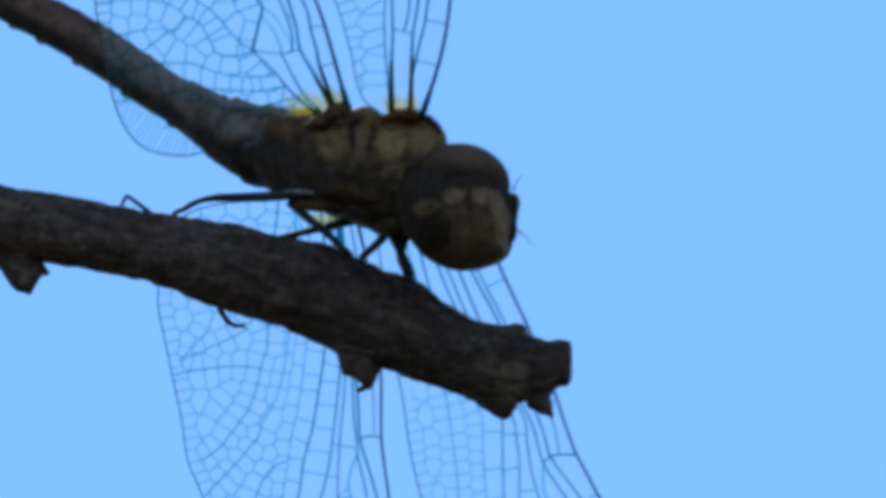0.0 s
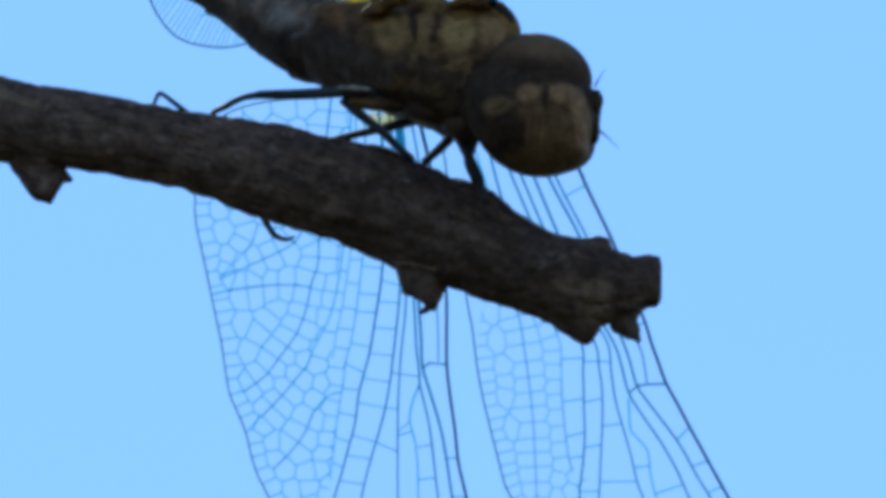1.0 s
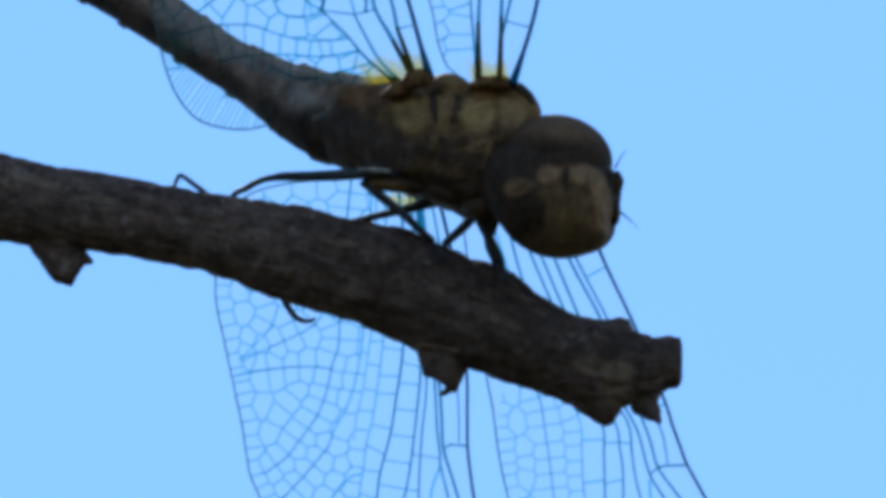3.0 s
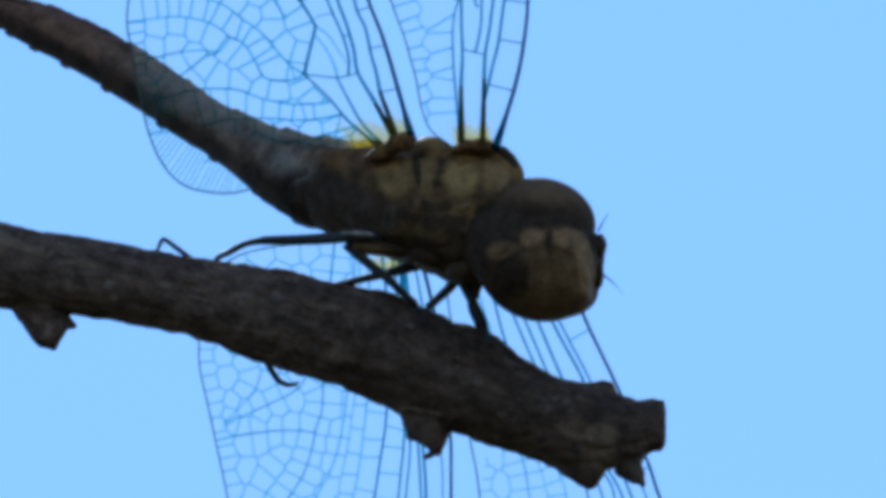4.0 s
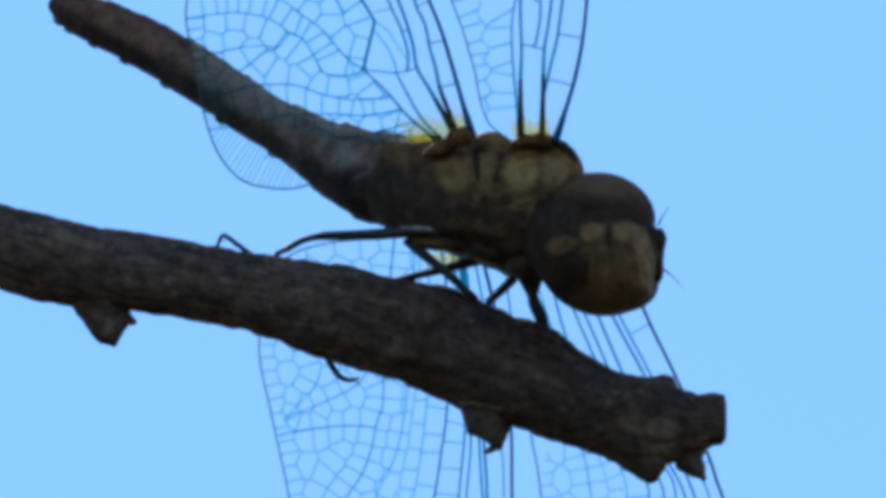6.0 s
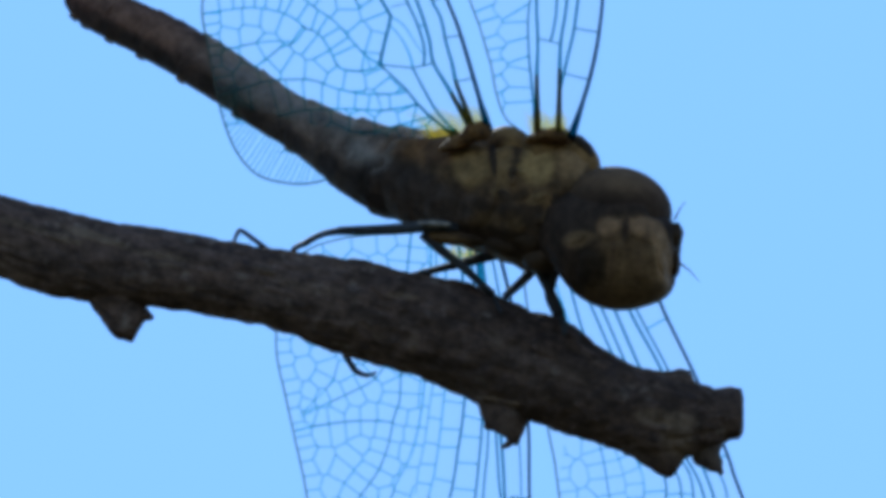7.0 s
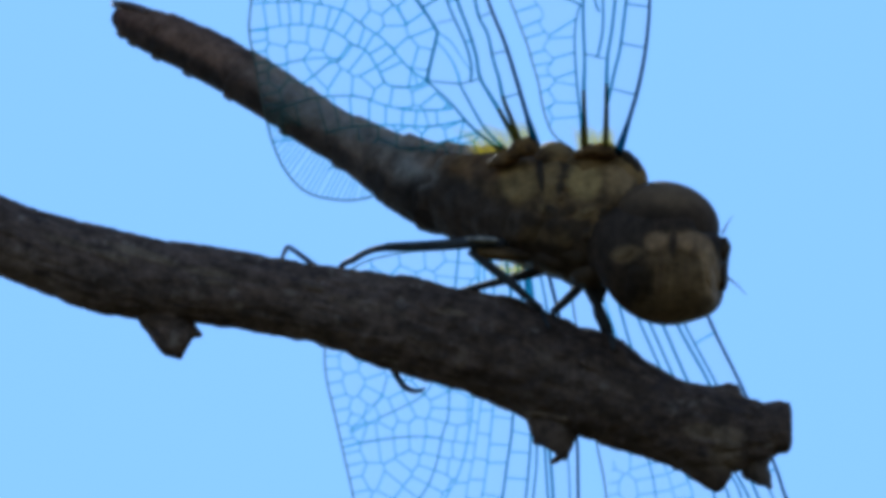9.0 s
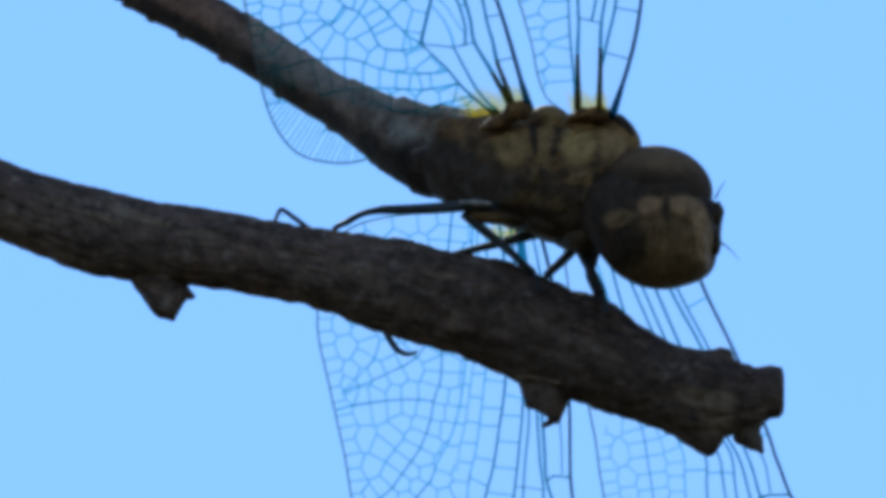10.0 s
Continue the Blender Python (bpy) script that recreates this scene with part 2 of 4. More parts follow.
def banded(m, stops):
    """Colours the body along its length: (place in plan units, colour); the first noise still grains it."""
    n, l = m.node_tree.nodes, m.node_tree.links
    bsdf = n["Principled BSDF"]
    old = bsdf.inputs["Base Color"].links[0].from_socket
    co, sep, rng, ramp, mix, wave = [n.new("ShaderNode" + k) for k in ("TexCoord", "SeparateXYZ", "MapRange", "ValToRGB", "Mix", "TexNoise")]
    low, high = (stops[0][0] - MIDDLE[0]) / UNIT, (stops[-1][0] - MIDDLE[0]) / UNIT
    l.new(co.outputs["Object"], sep.inputs[0])
    l.new(co.outputs["Object"], wave.inputs["Vector"])
    wave.inputs["Scale"].default_value = 900
    add = n.new("ShaderNodeMath")
    add.operation, add.inputs[1].default_value = "MULTIPLY_ADD", 0.0022
    l.new(wave.outputs["Fac"], add.inputs[0])
    l.new(sep.outputs["X"], add.inputs[2])
    l.new(add.outputs[0], rng.inputs["Value"])
    rng.inputs["From Min"].default_value, rng.inputs["From Max"].default_value = low + 0.0011, high + 0.0011
    l.new(rng.outputs["Result"], ramp.inputs["Fac"])
    while len(ramp.color_ramp.elements) < len(stops):
        ramp.color_ramp.elements.new(0.5)
    for e, (u, c) in zip(ramp.color_ramp.elements, stops):
        e.position = (u - stops[0][0]) / (stops[-1][0] - stops[0][0])
    for e, (u, c) in zip(ramp.color_ramp.elements, stops):
        e.color = (*c, 1)
    mix.data_type, mix.blend_type = "RGBA", "MULTIPLY"
    mix.inputs["Factor"].default_value = 1.0
    l.new(ramp.outputs["Color"], mix.inputs["A"])
    l.new(old, mix.inputs["B"])
    l.new(mix.outputs["Result"], bsdf.inputs["Base Color"])
    return m


ABDOMEN_SKIN = banded(material("abdomen cuticle", (0.27, 0.26, 0.26), (1.15, 1.12, 1.1), 0.0007, 0.65, 0.7, (0.3, 0.28, 0.28), 0.0022, stretch=(0.4, 1, 1), spec=0.08),
                      [(110, (0.150, 0.066, 0.042)), (350, (0.165, 0.088, 0.060)), (430, (0.190, 0.110, 0.074)), (570, (0.205, 0.126, 0.088)), (635, (0.195, 0.122, 0.086)), (700, (0.120, 0.063, 0.036)), (800, (0.090, 0.048, 0.025))])


def bloom_or_shade(m, places, patch_tone, share=0.6):
    """Waxy bloom, or painted light and shade, in soft patches: (u, v, d, reach in plan units), with ragged rims."""
    n, l = m.node_tree.nodes, m.node_tree.links
    bsdf = n["Principled BSDF"]
    for u, v, d, reach in places:
        old = bsdf.inputs["Base Color"].links[0].from_socket
        co, gap, rag, add, step, mix = [n.new("ShaderNode" + k) for k in ("TexCoord", "VectorMath", "TexNoise", "Math", "MapRange", "Mix")]
        gap.operation, gap.inputs[1].default_value = "DISTANCE", spot(u, v, d)
        l.new(co.outputs["Object"], gap.inputs[0])
        l.new(co.outputs["Object"], rag.inputs["Vector"])
        rag.inputs["Scale"].default_value, rag.inputs["Detail"].default_value = 800, 5
        add.operation, add.inputs[1].default_value = "MULTIPLY_ADD", 0.0016
        l.new(rag.outputs["Fac"], add.inputs[0])
        l.new(gap.outputs["Value"], add.inputs[2])
        step.interpolation_type = "SMOOTHSTEP"
        step.inputs["From Min"].default_value, step.inputs["From Max"].default_value = reach / UNIT + 0.0008, reach * 0.3 / UNIT + 0.0008
        step.inputs["To Max"].default_value = share
        l.new(add.outputs[0], step.inputs["Value"])
        mix.data_type = "RGBA"
        mix.inputs["B"].default_value = (*patch_tone, 1)
        l.new(step.outputs["Result"], mix.inputs["Factor"])
        l.new(old, mix.inputs["A"])
        l.new(mix.outputs["Result"], bsdf.inputs["Base Color"])


# waxy bloom on the back, which also paints in the light from above
bloom_or_shade(ABDOMEN_SKIN, [(600, 292, 2.0, 60), (550, 268, 3.0, 44)], (0.36, 0.265, 0.215), 0.4)
bloom_or_shade(ABDOMEN_SKIN, [(636, 330, 0.7, 66)], (0.48, 0.37, 0.31), 0.55)
# underside shade painted along the belly
bloom_or_shade(ABDOMEN_SKIN, [(690, 432, 0.6, 84), (640, 414, 1.2, 44), (580, 372, 2.6, 36), (515, 333, 3.8, 36), (440, 286, 5.0, 38), (365, 240, 6.2, 38), (290, 193, 7.6, 36), (215, 156, 8.8, 34)], (0.030, 0.018, 0.014), 0.85)
# top light painted along the back, shade along the belly, brown blotches between
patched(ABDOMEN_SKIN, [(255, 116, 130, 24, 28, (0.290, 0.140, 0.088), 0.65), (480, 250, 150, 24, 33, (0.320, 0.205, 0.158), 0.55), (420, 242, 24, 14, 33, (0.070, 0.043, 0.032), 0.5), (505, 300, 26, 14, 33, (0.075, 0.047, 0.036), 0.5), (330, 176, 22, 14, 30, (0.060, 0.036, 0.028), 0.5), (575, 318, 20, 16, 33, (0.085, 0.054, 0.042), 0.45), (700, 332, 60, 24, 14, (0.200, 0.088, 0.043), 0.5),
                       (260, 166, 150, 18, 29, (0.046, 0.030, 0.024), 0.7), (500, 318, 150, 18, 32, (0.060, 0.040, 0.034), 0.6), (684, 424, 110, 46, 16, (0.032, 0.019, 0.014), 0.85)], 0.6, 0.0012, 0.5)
ABDOMEN_SKIN.node_tree.nodes["Mapping"].inputs["Rotation"].default_value = (0, radians(30), 0)
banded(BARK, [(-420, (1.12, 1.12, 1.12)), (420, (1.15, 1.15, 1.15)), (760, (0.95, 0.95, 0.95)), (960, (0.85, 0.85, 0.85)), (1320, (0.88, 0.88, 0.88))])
# scar, flecks and streaks; the dark patches low on the limb are painted shade
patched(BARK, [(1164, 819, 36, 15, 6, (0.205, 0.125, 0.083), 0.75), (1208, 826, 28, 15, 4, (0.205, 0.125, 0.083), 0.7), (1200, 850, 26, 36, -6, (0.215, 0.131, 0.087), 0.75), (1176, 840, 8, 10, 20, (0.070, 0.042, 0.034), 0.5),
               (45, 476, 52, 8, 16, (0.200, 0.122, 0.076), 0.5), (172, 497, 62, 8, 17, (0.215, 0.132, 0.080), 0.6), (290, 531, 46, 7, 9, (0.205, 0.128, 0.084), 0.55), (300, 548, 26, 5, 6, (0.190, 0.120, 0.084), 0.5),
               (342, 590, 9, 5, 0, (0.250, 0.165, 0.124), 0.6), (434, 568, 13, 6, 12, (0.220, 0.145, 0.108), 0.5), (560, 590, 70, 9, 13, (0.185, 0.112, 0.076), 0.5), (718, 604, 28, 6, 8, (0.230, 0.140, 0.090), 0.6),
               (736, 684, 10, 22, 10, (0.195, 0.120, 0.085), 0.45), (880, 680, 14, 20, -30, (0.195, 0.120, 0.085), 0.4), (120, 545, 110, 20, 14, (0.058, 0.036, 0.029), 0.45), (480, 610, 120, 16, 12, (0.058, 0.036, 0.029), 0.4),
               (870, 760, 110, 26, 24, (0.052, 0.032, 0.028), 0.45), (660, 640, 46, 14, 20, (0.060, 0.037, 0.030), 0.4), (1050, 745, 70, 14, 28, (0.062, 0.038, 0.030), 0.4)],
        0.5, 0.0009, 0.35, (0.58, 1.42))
TAIL = material("reddish brown cuticle", (0.040, 0.022, 0.016), (0.13, 0.060, 0.040), 0.0010, 0.5, 0.35, (0.03, 0.022, 0.022), 0.0022)
# the paler top is sky shine painted in, over a dark core
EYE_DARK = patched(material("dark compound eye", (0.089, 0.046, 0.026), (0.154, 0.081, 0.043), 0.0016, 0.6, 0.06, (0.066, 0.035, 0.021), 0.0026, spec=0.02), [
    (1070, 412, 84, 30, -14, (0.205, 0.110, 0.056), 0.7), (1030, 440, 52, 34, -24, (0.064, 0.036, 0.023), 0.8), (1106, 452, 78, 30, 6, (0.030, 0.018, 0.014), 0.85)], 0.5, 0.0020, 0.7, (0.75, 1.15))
FACE = patched(material("brown face cuticle", (0.034, 0.020, 0.012), (0.074, 0.038, 0.023), 0.0009, 0.65, 0.4, spec=0.06), [
    (1120, 552, 70, 78, 2, (0.158, 0.083, 0.038), 0.95), (1086, 556, 5, 60, 3, (0.089, 0.044, 0.025), 0.5), (1104, 566, 4, 50, 3, (0.215, 0.116, 0.055), 0.4), (1132, 566, 5, 52, 3, (0.093, 0.046, 0.025), 0.4),
    (1050, 566, 26, 50, 6, (0.029, 0.017, 0.011), 0.85), (1110, 600, 84, 30, -6, (0.155, 0.085, 0.043), 0.7), (1030, 452, 46, 34, -20, (0.060, 0.034, 0.022), 0.8), (1140, 481, 34, 16, 8, (0.307, 0.153, 0.072), 0.85), (1166, 498, 15, 20, -10, (0.320, 0.165, 0.080), 0.85), (1080, 480, 20, 16, 0, (0.289, 0.146, 0.070), 0.85),
    (1110, 484, 7, 22, 6, (0.064, 0.034, 0.021), 0.85), (1146, 498, 6, 12, 30, (0.110, 0.056, 0.030), 0.5), (1177, 540, 15, 46, -8, (0.319, 0.166, 0.079), 0.9), (1027, 503, 26, 15, -12, (0.228, 0.123, 0.058), 0.75)], 0.5, 0.0008, 0.35)
FACE_DARK = material("dark face cuticle", (0.036, 0.020, 0.012), (0.080, 0.043, 0.022), 0.0012, 0.65, 0.3, spec=0.1)
LEG = material("black leg cuticle", (0.028, 0.026, 0.028), (0.066, 0.058, 0.058), 0.0006, 0.65, 0.3, spec=0.12)
LEG_HIGHLIGHT = material("pale leg base", (0.08, 0.060, 0.047), (0.36, 0.275, 0.21), 0.0005, 0.6, 0.3)
VEIN = material("blackish vein", (0.008, 0.018, 0.024), (0.018, 0.036, 0.046), 0.0008, 0.6, 0.0, spec=0.0)
VEIN_LEAD = material("black leading vein", (0.003, 0.010, 0.016), (0.008, 0.020, 0.028), 0.0008, 0.6, 0.0, spec=0.0)
VEIN_THIN = material("fine horn-coloured vein", (0.34, 0.40, 0.38), (0.48, 0.53, 0.50), 0.0008, 0.5, 0.0, spec=0.0)
VEIN_ROOT = material("yellow-brown vein root", (0.13, 0.085, 0.012), (0.30, 0.21, 0.03), 0.0006, 0.6, 0.2, spec=0.2)
VEIN_HEM = material("horn-coloured hem vein", (0.26, 0.25, 0.24), (0.36, 0.34, 0.33), 0.0008, 0.5, 0.0, spec=0.0)
def see_through(m, share, tint):
    """Lets a share of the light straight through a thin, horny thing."""
    n, l = m.node_tree.nodes, m.node_tree.links
    clear, mix = n.new("ShaderNodeBsdfTransparent"), n.new("ShaderNodeMixShader")
    mix.inputs["Fac"].default_value = share
    clear.inputs["Color"].default_value = (*tint, 1)
    l.new(n["Principled BSDF"].outputs[0], mix.inputs[1])
    l.new(clear.outputs[0], mix.inputs[2])
    l.new(mix.outputs[0], n["Material Output"].inputs["Surface"])


see_through(VEIN_THIN, 0.92, (0.42, 0.79, 0.81))
see_through(VEIN_LEAD, 0.5, (0.12, 0.42, 0.50))
see_through(VEIN_HEM, 0.6, (0.26, 0.58, 0.52))
see_through(VEIN, 0.88, (0.26, 0.59, 0.62))
HINGE = material("orange brown wing hinge", (0.075, 0.036, 0.018), (0.270, 0.125, 0.042), 0.0006, 0.75, 0.5, (0.060, 0.028, 0.016), 0.0011, spec=0.08)
FILM = film_material("clear wing film", (0.90, 0.89, 0.87), 0.095)
AMBER = film_material("amber wing base", (0.66, 0.48, 0.02), 0.5, stained=True)
BOUNCE_GROUND = material("meadow grass", (0.025, 0.034, 0.013), (0.064, 0.068, 0.031), 0.35, 0.9, 0.6, (0.062, 0.055, 0.028), 6.0)


# ---- mesh tools ----
def spline(points, steps):
    """A smooth run through the points (tuples of any length), steps to each stretch."""
    p = [np.array(q, float) for q in points]
    p = [2 * p[0] - p[1], *p, 2 * p[-1] - p[-2]]
    out = []
    for i in range(1, len(p) - 2):
        a, b, c, d = p[i - 1:i + 3]
        for k in range(steps):
            t = k / steps
            out.append(0.5 * (2 * b + (c - a) * t + (2 * a - 5 * b + 4 * c - d) * t * t + (3 * b - a - 3 * c + d) * t ** 3))
    out.append(p[-2])
    return out


class Mesh:
    """Collects faces, then becomes one object."""

    def __init__(self):
        self.v, self.f = [], []

    def ring(self, points):
        start = len(self.v)
        self.v.extend(points)
        return range(start, len(self.v))

    def join(self, a, b):
        n = len(a)
        for i in range(n):
            self.f.append((a[i], a[(i + 1) % n], b[(i + 1) % n], b[i]))

    def cap(self, a, flip=False):
        self.f.append(tuple(a) if flip else tuple(reversed(a)))

    def tube(self, points, radii, sides=6):
        pts = [Vector(p) for p in points]
        if len(pts) < 2:
            return
        last = None
        side = None
        for i, p in enumerate(pts):
            tangent = (pts[min(i + 1, len(pts) - 1)] - pts[max(i - 1, 0)]).normalized()
            if side is None:
                side = tangent.orthogonal().normalized()
            side = (side - tangent * side.dot(tangent)).normalized()
            up = tangent.cross(side)
            r = radii[i] if isinstance(radii, (list, tuple)) else radii
            ring = self.ring([p + (side * math.cos(2 * math.pi * k / sides) + up * math.sin(2 * math.pi * k / sides)) * r for k in range(sides)])
            if last:
                self.join(last, ring)
            else:
                self.cap(ring)
            last = ring
        self.cap(last, True)

    def data(self, name, mat, smooth=True):
        me = bpy.data.meshes.new(name)
        me.from_pydata([tuple(p) for p in self.v], [], self.f)
        me.materials.append(mat)
        bm = bmesh.new()
        bm.from_mesh(me)
        bmesh.ops.recalc_face_normals(bm, faces=bm.faces)
        bm.to_mesh(me)
        bm.free()
        me.polygons.foreach_set("use_smooth", [smooth] * len(me.polygons))
        return me


def part(name, mesh, mat, parent, label="", smooth=True):
    ob = new(name, mesh.data(name, mat, smooth))
    ob.parent = parent
    return tagged(ob, label)


def loft(stations, sides=28, steps=6, bump=0.0, bump_size=0.002, seed=0.0, rough=None, ridge=0.0):
    """A solid along stations (u, v, d, half height in plan units, half depth in mm)."""
    m = Mesh()
    run = spline(stations, steps)
    centres = [spot(*q[:3]) for q in run]
    last = None
    for i, q in enumerate(run):
        tangent = (centres[min(i + 1, len(run) - 1)] - centres[max(i - 1, 0)]).normalized()
        up = Vector((-tangent.z, 0, tangent.x)).normalized()
        deep = tangent.cross(up).normalized()
        pts = []
        for k in range(sides):
            a = 2 * math.pi * k / sides
            p = centres[i] + up * (math.sin(a) * max(q[3], 0.5) / UNIT) + deep * (math.cos(a) * max(q[4], 0.01) / 1000)
            if bump:
                out = (p - centres[i]).normalized()
                p = p + out * bump * (rough(q[0]) if rough else 1) * noise.fractal(p / bump_size + Vector((seed, 0, 0)), 0.8, 2.0, 4)
            if ridge:                                           # long fibres and cracks of the bark
                fibre = noise.fractal(Vector((q[0] / 130, math.cos(a) * 5, math.sin(a) * 5 + q[0] / 900)), 0.7, 2.1, 4)
                p = p + (p - centres[i]).normalized() * ridge * (fibre - 1.6 * max(0, abs(fibre) - 0.3))
            pts.append(p)
        ring = m.ring(pts)
        if last:
            m.join(last, ring)
        else:
            m.cap(ring)
        last = ring
    m.cap(last, True)
    return m


def bulb(u, v, d, ru, rv, rd, turn=0.0, sides=28, rings=16, bump=0.0, bump_size=0.001):
    """An ellipsoid at a place of the plan: half sizes in plan units (ru, rv) and mm (rd), turned clockwise."""
    m = Mesh()
    c = spot(u, v, d)
    spin = pose(0, 0, 0, 0, turn).to_3x3()
    last = None
    for j in range(rings + 1):
        lat = math.pi * (j / rings - 0.5) * 0.985
        ring = []
        for k in range(sides):
            a = 2 * math.pi * k / sides
            e = Vector((math.cos(lat) * math.cos(a), math.cos(lat) * math.sin(a), math.sin(lat)))
            p = c + spin @ Vector((e.x * ru / UNIT, e.y * rd / 1000, e.z * rv / UNIT))
            if bump:
                p = p + (p - c).normalized() * bump * noise.fractal(p / bump_size, 0.8, 2.0, 3)
            ring.append(p)
        ring = m.ring(ring)
        if last:
            m.join(last, ring)
        else:
            m.cap(ring)
        last = ring
    m.cap(last, True)
    return m


def tree(mesh):
    return BVHTree.FromPolygons([tuple(p) for p in mesh.v], mesh.f)


def plate(skin, u, v, ru, rv, turn=0.0, rise=0.12, grain=0.05, sides=26, rings=7, square=1.0, wave=1.0):
    """A low plate that lies on a body: half sizes in plan units, turned clockwise, rising by mm in its middle."""
    m = Mesh()
    eye = Vector((0, -FAR, 0))
    ca, sa = math.cos(radians(turn)), math.sin(radians(turn))
    last, depth = None, None
    for j in range(rings + 1):
        f = max(0.04, j / rings)
        ring = []
        for k in range(sides):
            a = 2 * math.pi * k / sides
            ca_, sa_ = math.cos(a), math.sin(a)
            x, y = f * ru * math.copysign(abs(ca_) ** square, ca_), f * rv * math.copysign(abs(sa_) ** square, sa_)
            wob = 1 + wave * (0.08 * math.sin(3 * a + u) + 0.05 * math.sin(5 * a + v))
            p = spot(u + (x * ca - y * sa) * wob, v + (x * sa + y * ca) * wob)
            way = (p - eye).normalized()
            hit, normal, _, _ = skin.ray_cast(eye, way)
            if hit is None:
                hit, normal, _, _ = skin.find_nearest(p if depth is None else eye + way * depth)
            else:
                depth = (hit - eye).length
            lift = rise * (1 - f ** 3) - 0.05 * (f > 0.97)
            if normal.dot(way) > 0:
                normal = -normal
            ring.append(hit + normal * (lift + grain * noise.noise(hit * 1500)) / 1000)
        ring = m.ring(ring)
        if last:
            m.join(last, ring)
        else:
            m.cap(ring)
        last = ring
    return m


def thing(name, label, category, at=None):
    ob = new(name)
    ob.empty_display_size = 0.005
    ob.matrix_world = BASE @ Matrix.Translation(at) if at else BASE
    return tagged(ob, label, category)


# ---- the ground: unseen, its colour set for the light it bounces up ----
m = Mesh()
rim = [m.ring([Vector((r * math.cos(2 * math.pi * k / 64), r * math.sin(2 * math.pi * k / 64), 0)) for k in range(64)]) for r in (1, 6, 40, 300, 2400)]
m.cap(rim[0], True)
for a, b in zip(rim, rim[1:]):
    m.join(a, b)
ground = new("ground", m.data("ground", BOUNCE_GROUND))
tagged(ground, "dark green and brown meadow ground under the branch", "ground", kind="structure")

# ---- the branch ----
branch = thing("branch", "dead dark brown twig with rough bark and a broken end", "branch")
LIMB = [(-420, 330, -1.6, 62, 2.0), (-200, 405, -1.5, 63, 2.0), (-70, 468, -1.5, 66, 2.0), (0, 493, -1.5, 69, 2.0), (100, 525, -1.5, 76, 2.0), (200, 545, -1.5, 73, 2.0), (300, 556, -1.5, 69, 1.95),
        (400, 573, -1.5, 68, 1.95), (500, 592, -1.5, 70, 2.0), (600, 618, -1.5, 83, 2.2), (700, 643, -1.5, 87, 2.3), (800, 670, -1.5, 93, 2.35),
        (900, 713, -1.5, 92, 2.3), (960, 734, -1.5, 97, 2.3), (1010, 760, -1.5, 85, 2.3), (1060, 783, -1.5, 78, 2.2), (1110, 803, -1.4, 75, 2.2), (1170, 818, -1.3, 80, 2.1), (1240, 820, -1.2, 62, 1.7), (1285, 815, -1.2, 46, 1.4), (1302, 813, -1.2, 42, 1.3)]
limb = loft(LIMB, 112, 22, 0.00015, 0.0009, rough=lambda u: 0.55 + 0.45 * min(1, max(0, (u - 350) / 300)), ridge=0.00007)
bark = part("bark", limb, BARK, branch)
root = [BASE @ spot(*LIMB[0][:3]), BASE @ spot(-900, 130, 0), BASE @ spot(-2600, -100, 20), Vector((-0.28, 1.86, 1.5)), Vector((-0.34, 1.9, 0.7)), Vector((-0.35, 1.92, -0.05))]
m = Mesh()
thick = [0.0021, 0.0024, 0.0035, 0.006, 0.009, 0.011]
run = spline([(*p, r) for p, r in zip(root, thick)], 16)
m.tube([BASE.inverted() @ Vector(q[:3]) for q in run], [float(q[3]) for q in run], 14)
part("stem", m, BARK, branch, "lower stem of the twig, grown out of the ground")
# stubs and scars of the twig
part("twig_stub", loft([(206, 572, -1.4, 74, 1.5), (212, 598, -1.5, 56, 1.35), (219, 622, -1.6, 44, 1.15), (225, 642, -1.8, 38, 0.95), (228, 657, -1.9, 33, 0.8), (231, 667, -1.9, 23, 0.6), (235, 676, -1.9, 12, 0.45), (238, 684, -1.9, 4, 0.2)], 36, 8, 0.00010, 0.0006, 3), BARK, branch, "short broken side stub")
part("twig_stub", loft([(900, 780, -1.7, 62, 1.2), (898, 815, -1.8, 44, 1.0), (896, 845, -1.8, 33, 0.8), (893, 852, -1.8, 29, 0.7)], 20, 6, 0.00014, 0.0006, 7), BARK, branch, "short broken side stub")
part("splinter", loft([(228, 618, -1.8, 24, 0.7), (252, 632, -1.8, 16, 0.5), (266, 639, -1.8, 9, 0.35), (276, 642, -1.8, 3, 0.15)], 14, 5, 0.00006, 0.0005, 4), BARK, branch)
part("splinter", loft([(905, 846, -1.8, 11, 0.25), (908, 860, -1.8, 8, 0.2), (900, 868, -1.8, 6, 0.15), (890, 872, -1.8, 3, 0.1)], 10, 4), BARK, branch)
part("broken_end", loft([(1160, 790, -1.2, 56, 1.4), (1195, 774, -1.2, 42, 1.1), (1222, 762, -1.2, 30, 0.9), (1234, 757, -1.2, 24, 0.7)], 20, 5, 0.0001, 0.0006, 5), BARK, branch)
part("broken_end", loft([(1270, 814, -1.2, 46, 1.4), (1294, 813, -1.2, 47, 1.4), (1310, 812, -1.2, 46, 1.3), (1317, 812, -1.2, 40, 1.15), (1320, 812, -1.2, 28, 0.8)], 32, 6, 0.00007, 0.0005, 13), BARK, branch, "swollen lip of the break")
part("broken_end", loft([(1166, 842, -1.5, 60, 1.4), (1174, 872, -1.5, 54, 1.2), (1182, 900, -1.5, 34, 0.8), (1186, 916, -1.5, 18, 0.5), (1188, 926, -1.5, 5, 0.2)], 20, 5, 0.0001, 0.0006, 9), BARK, branch)
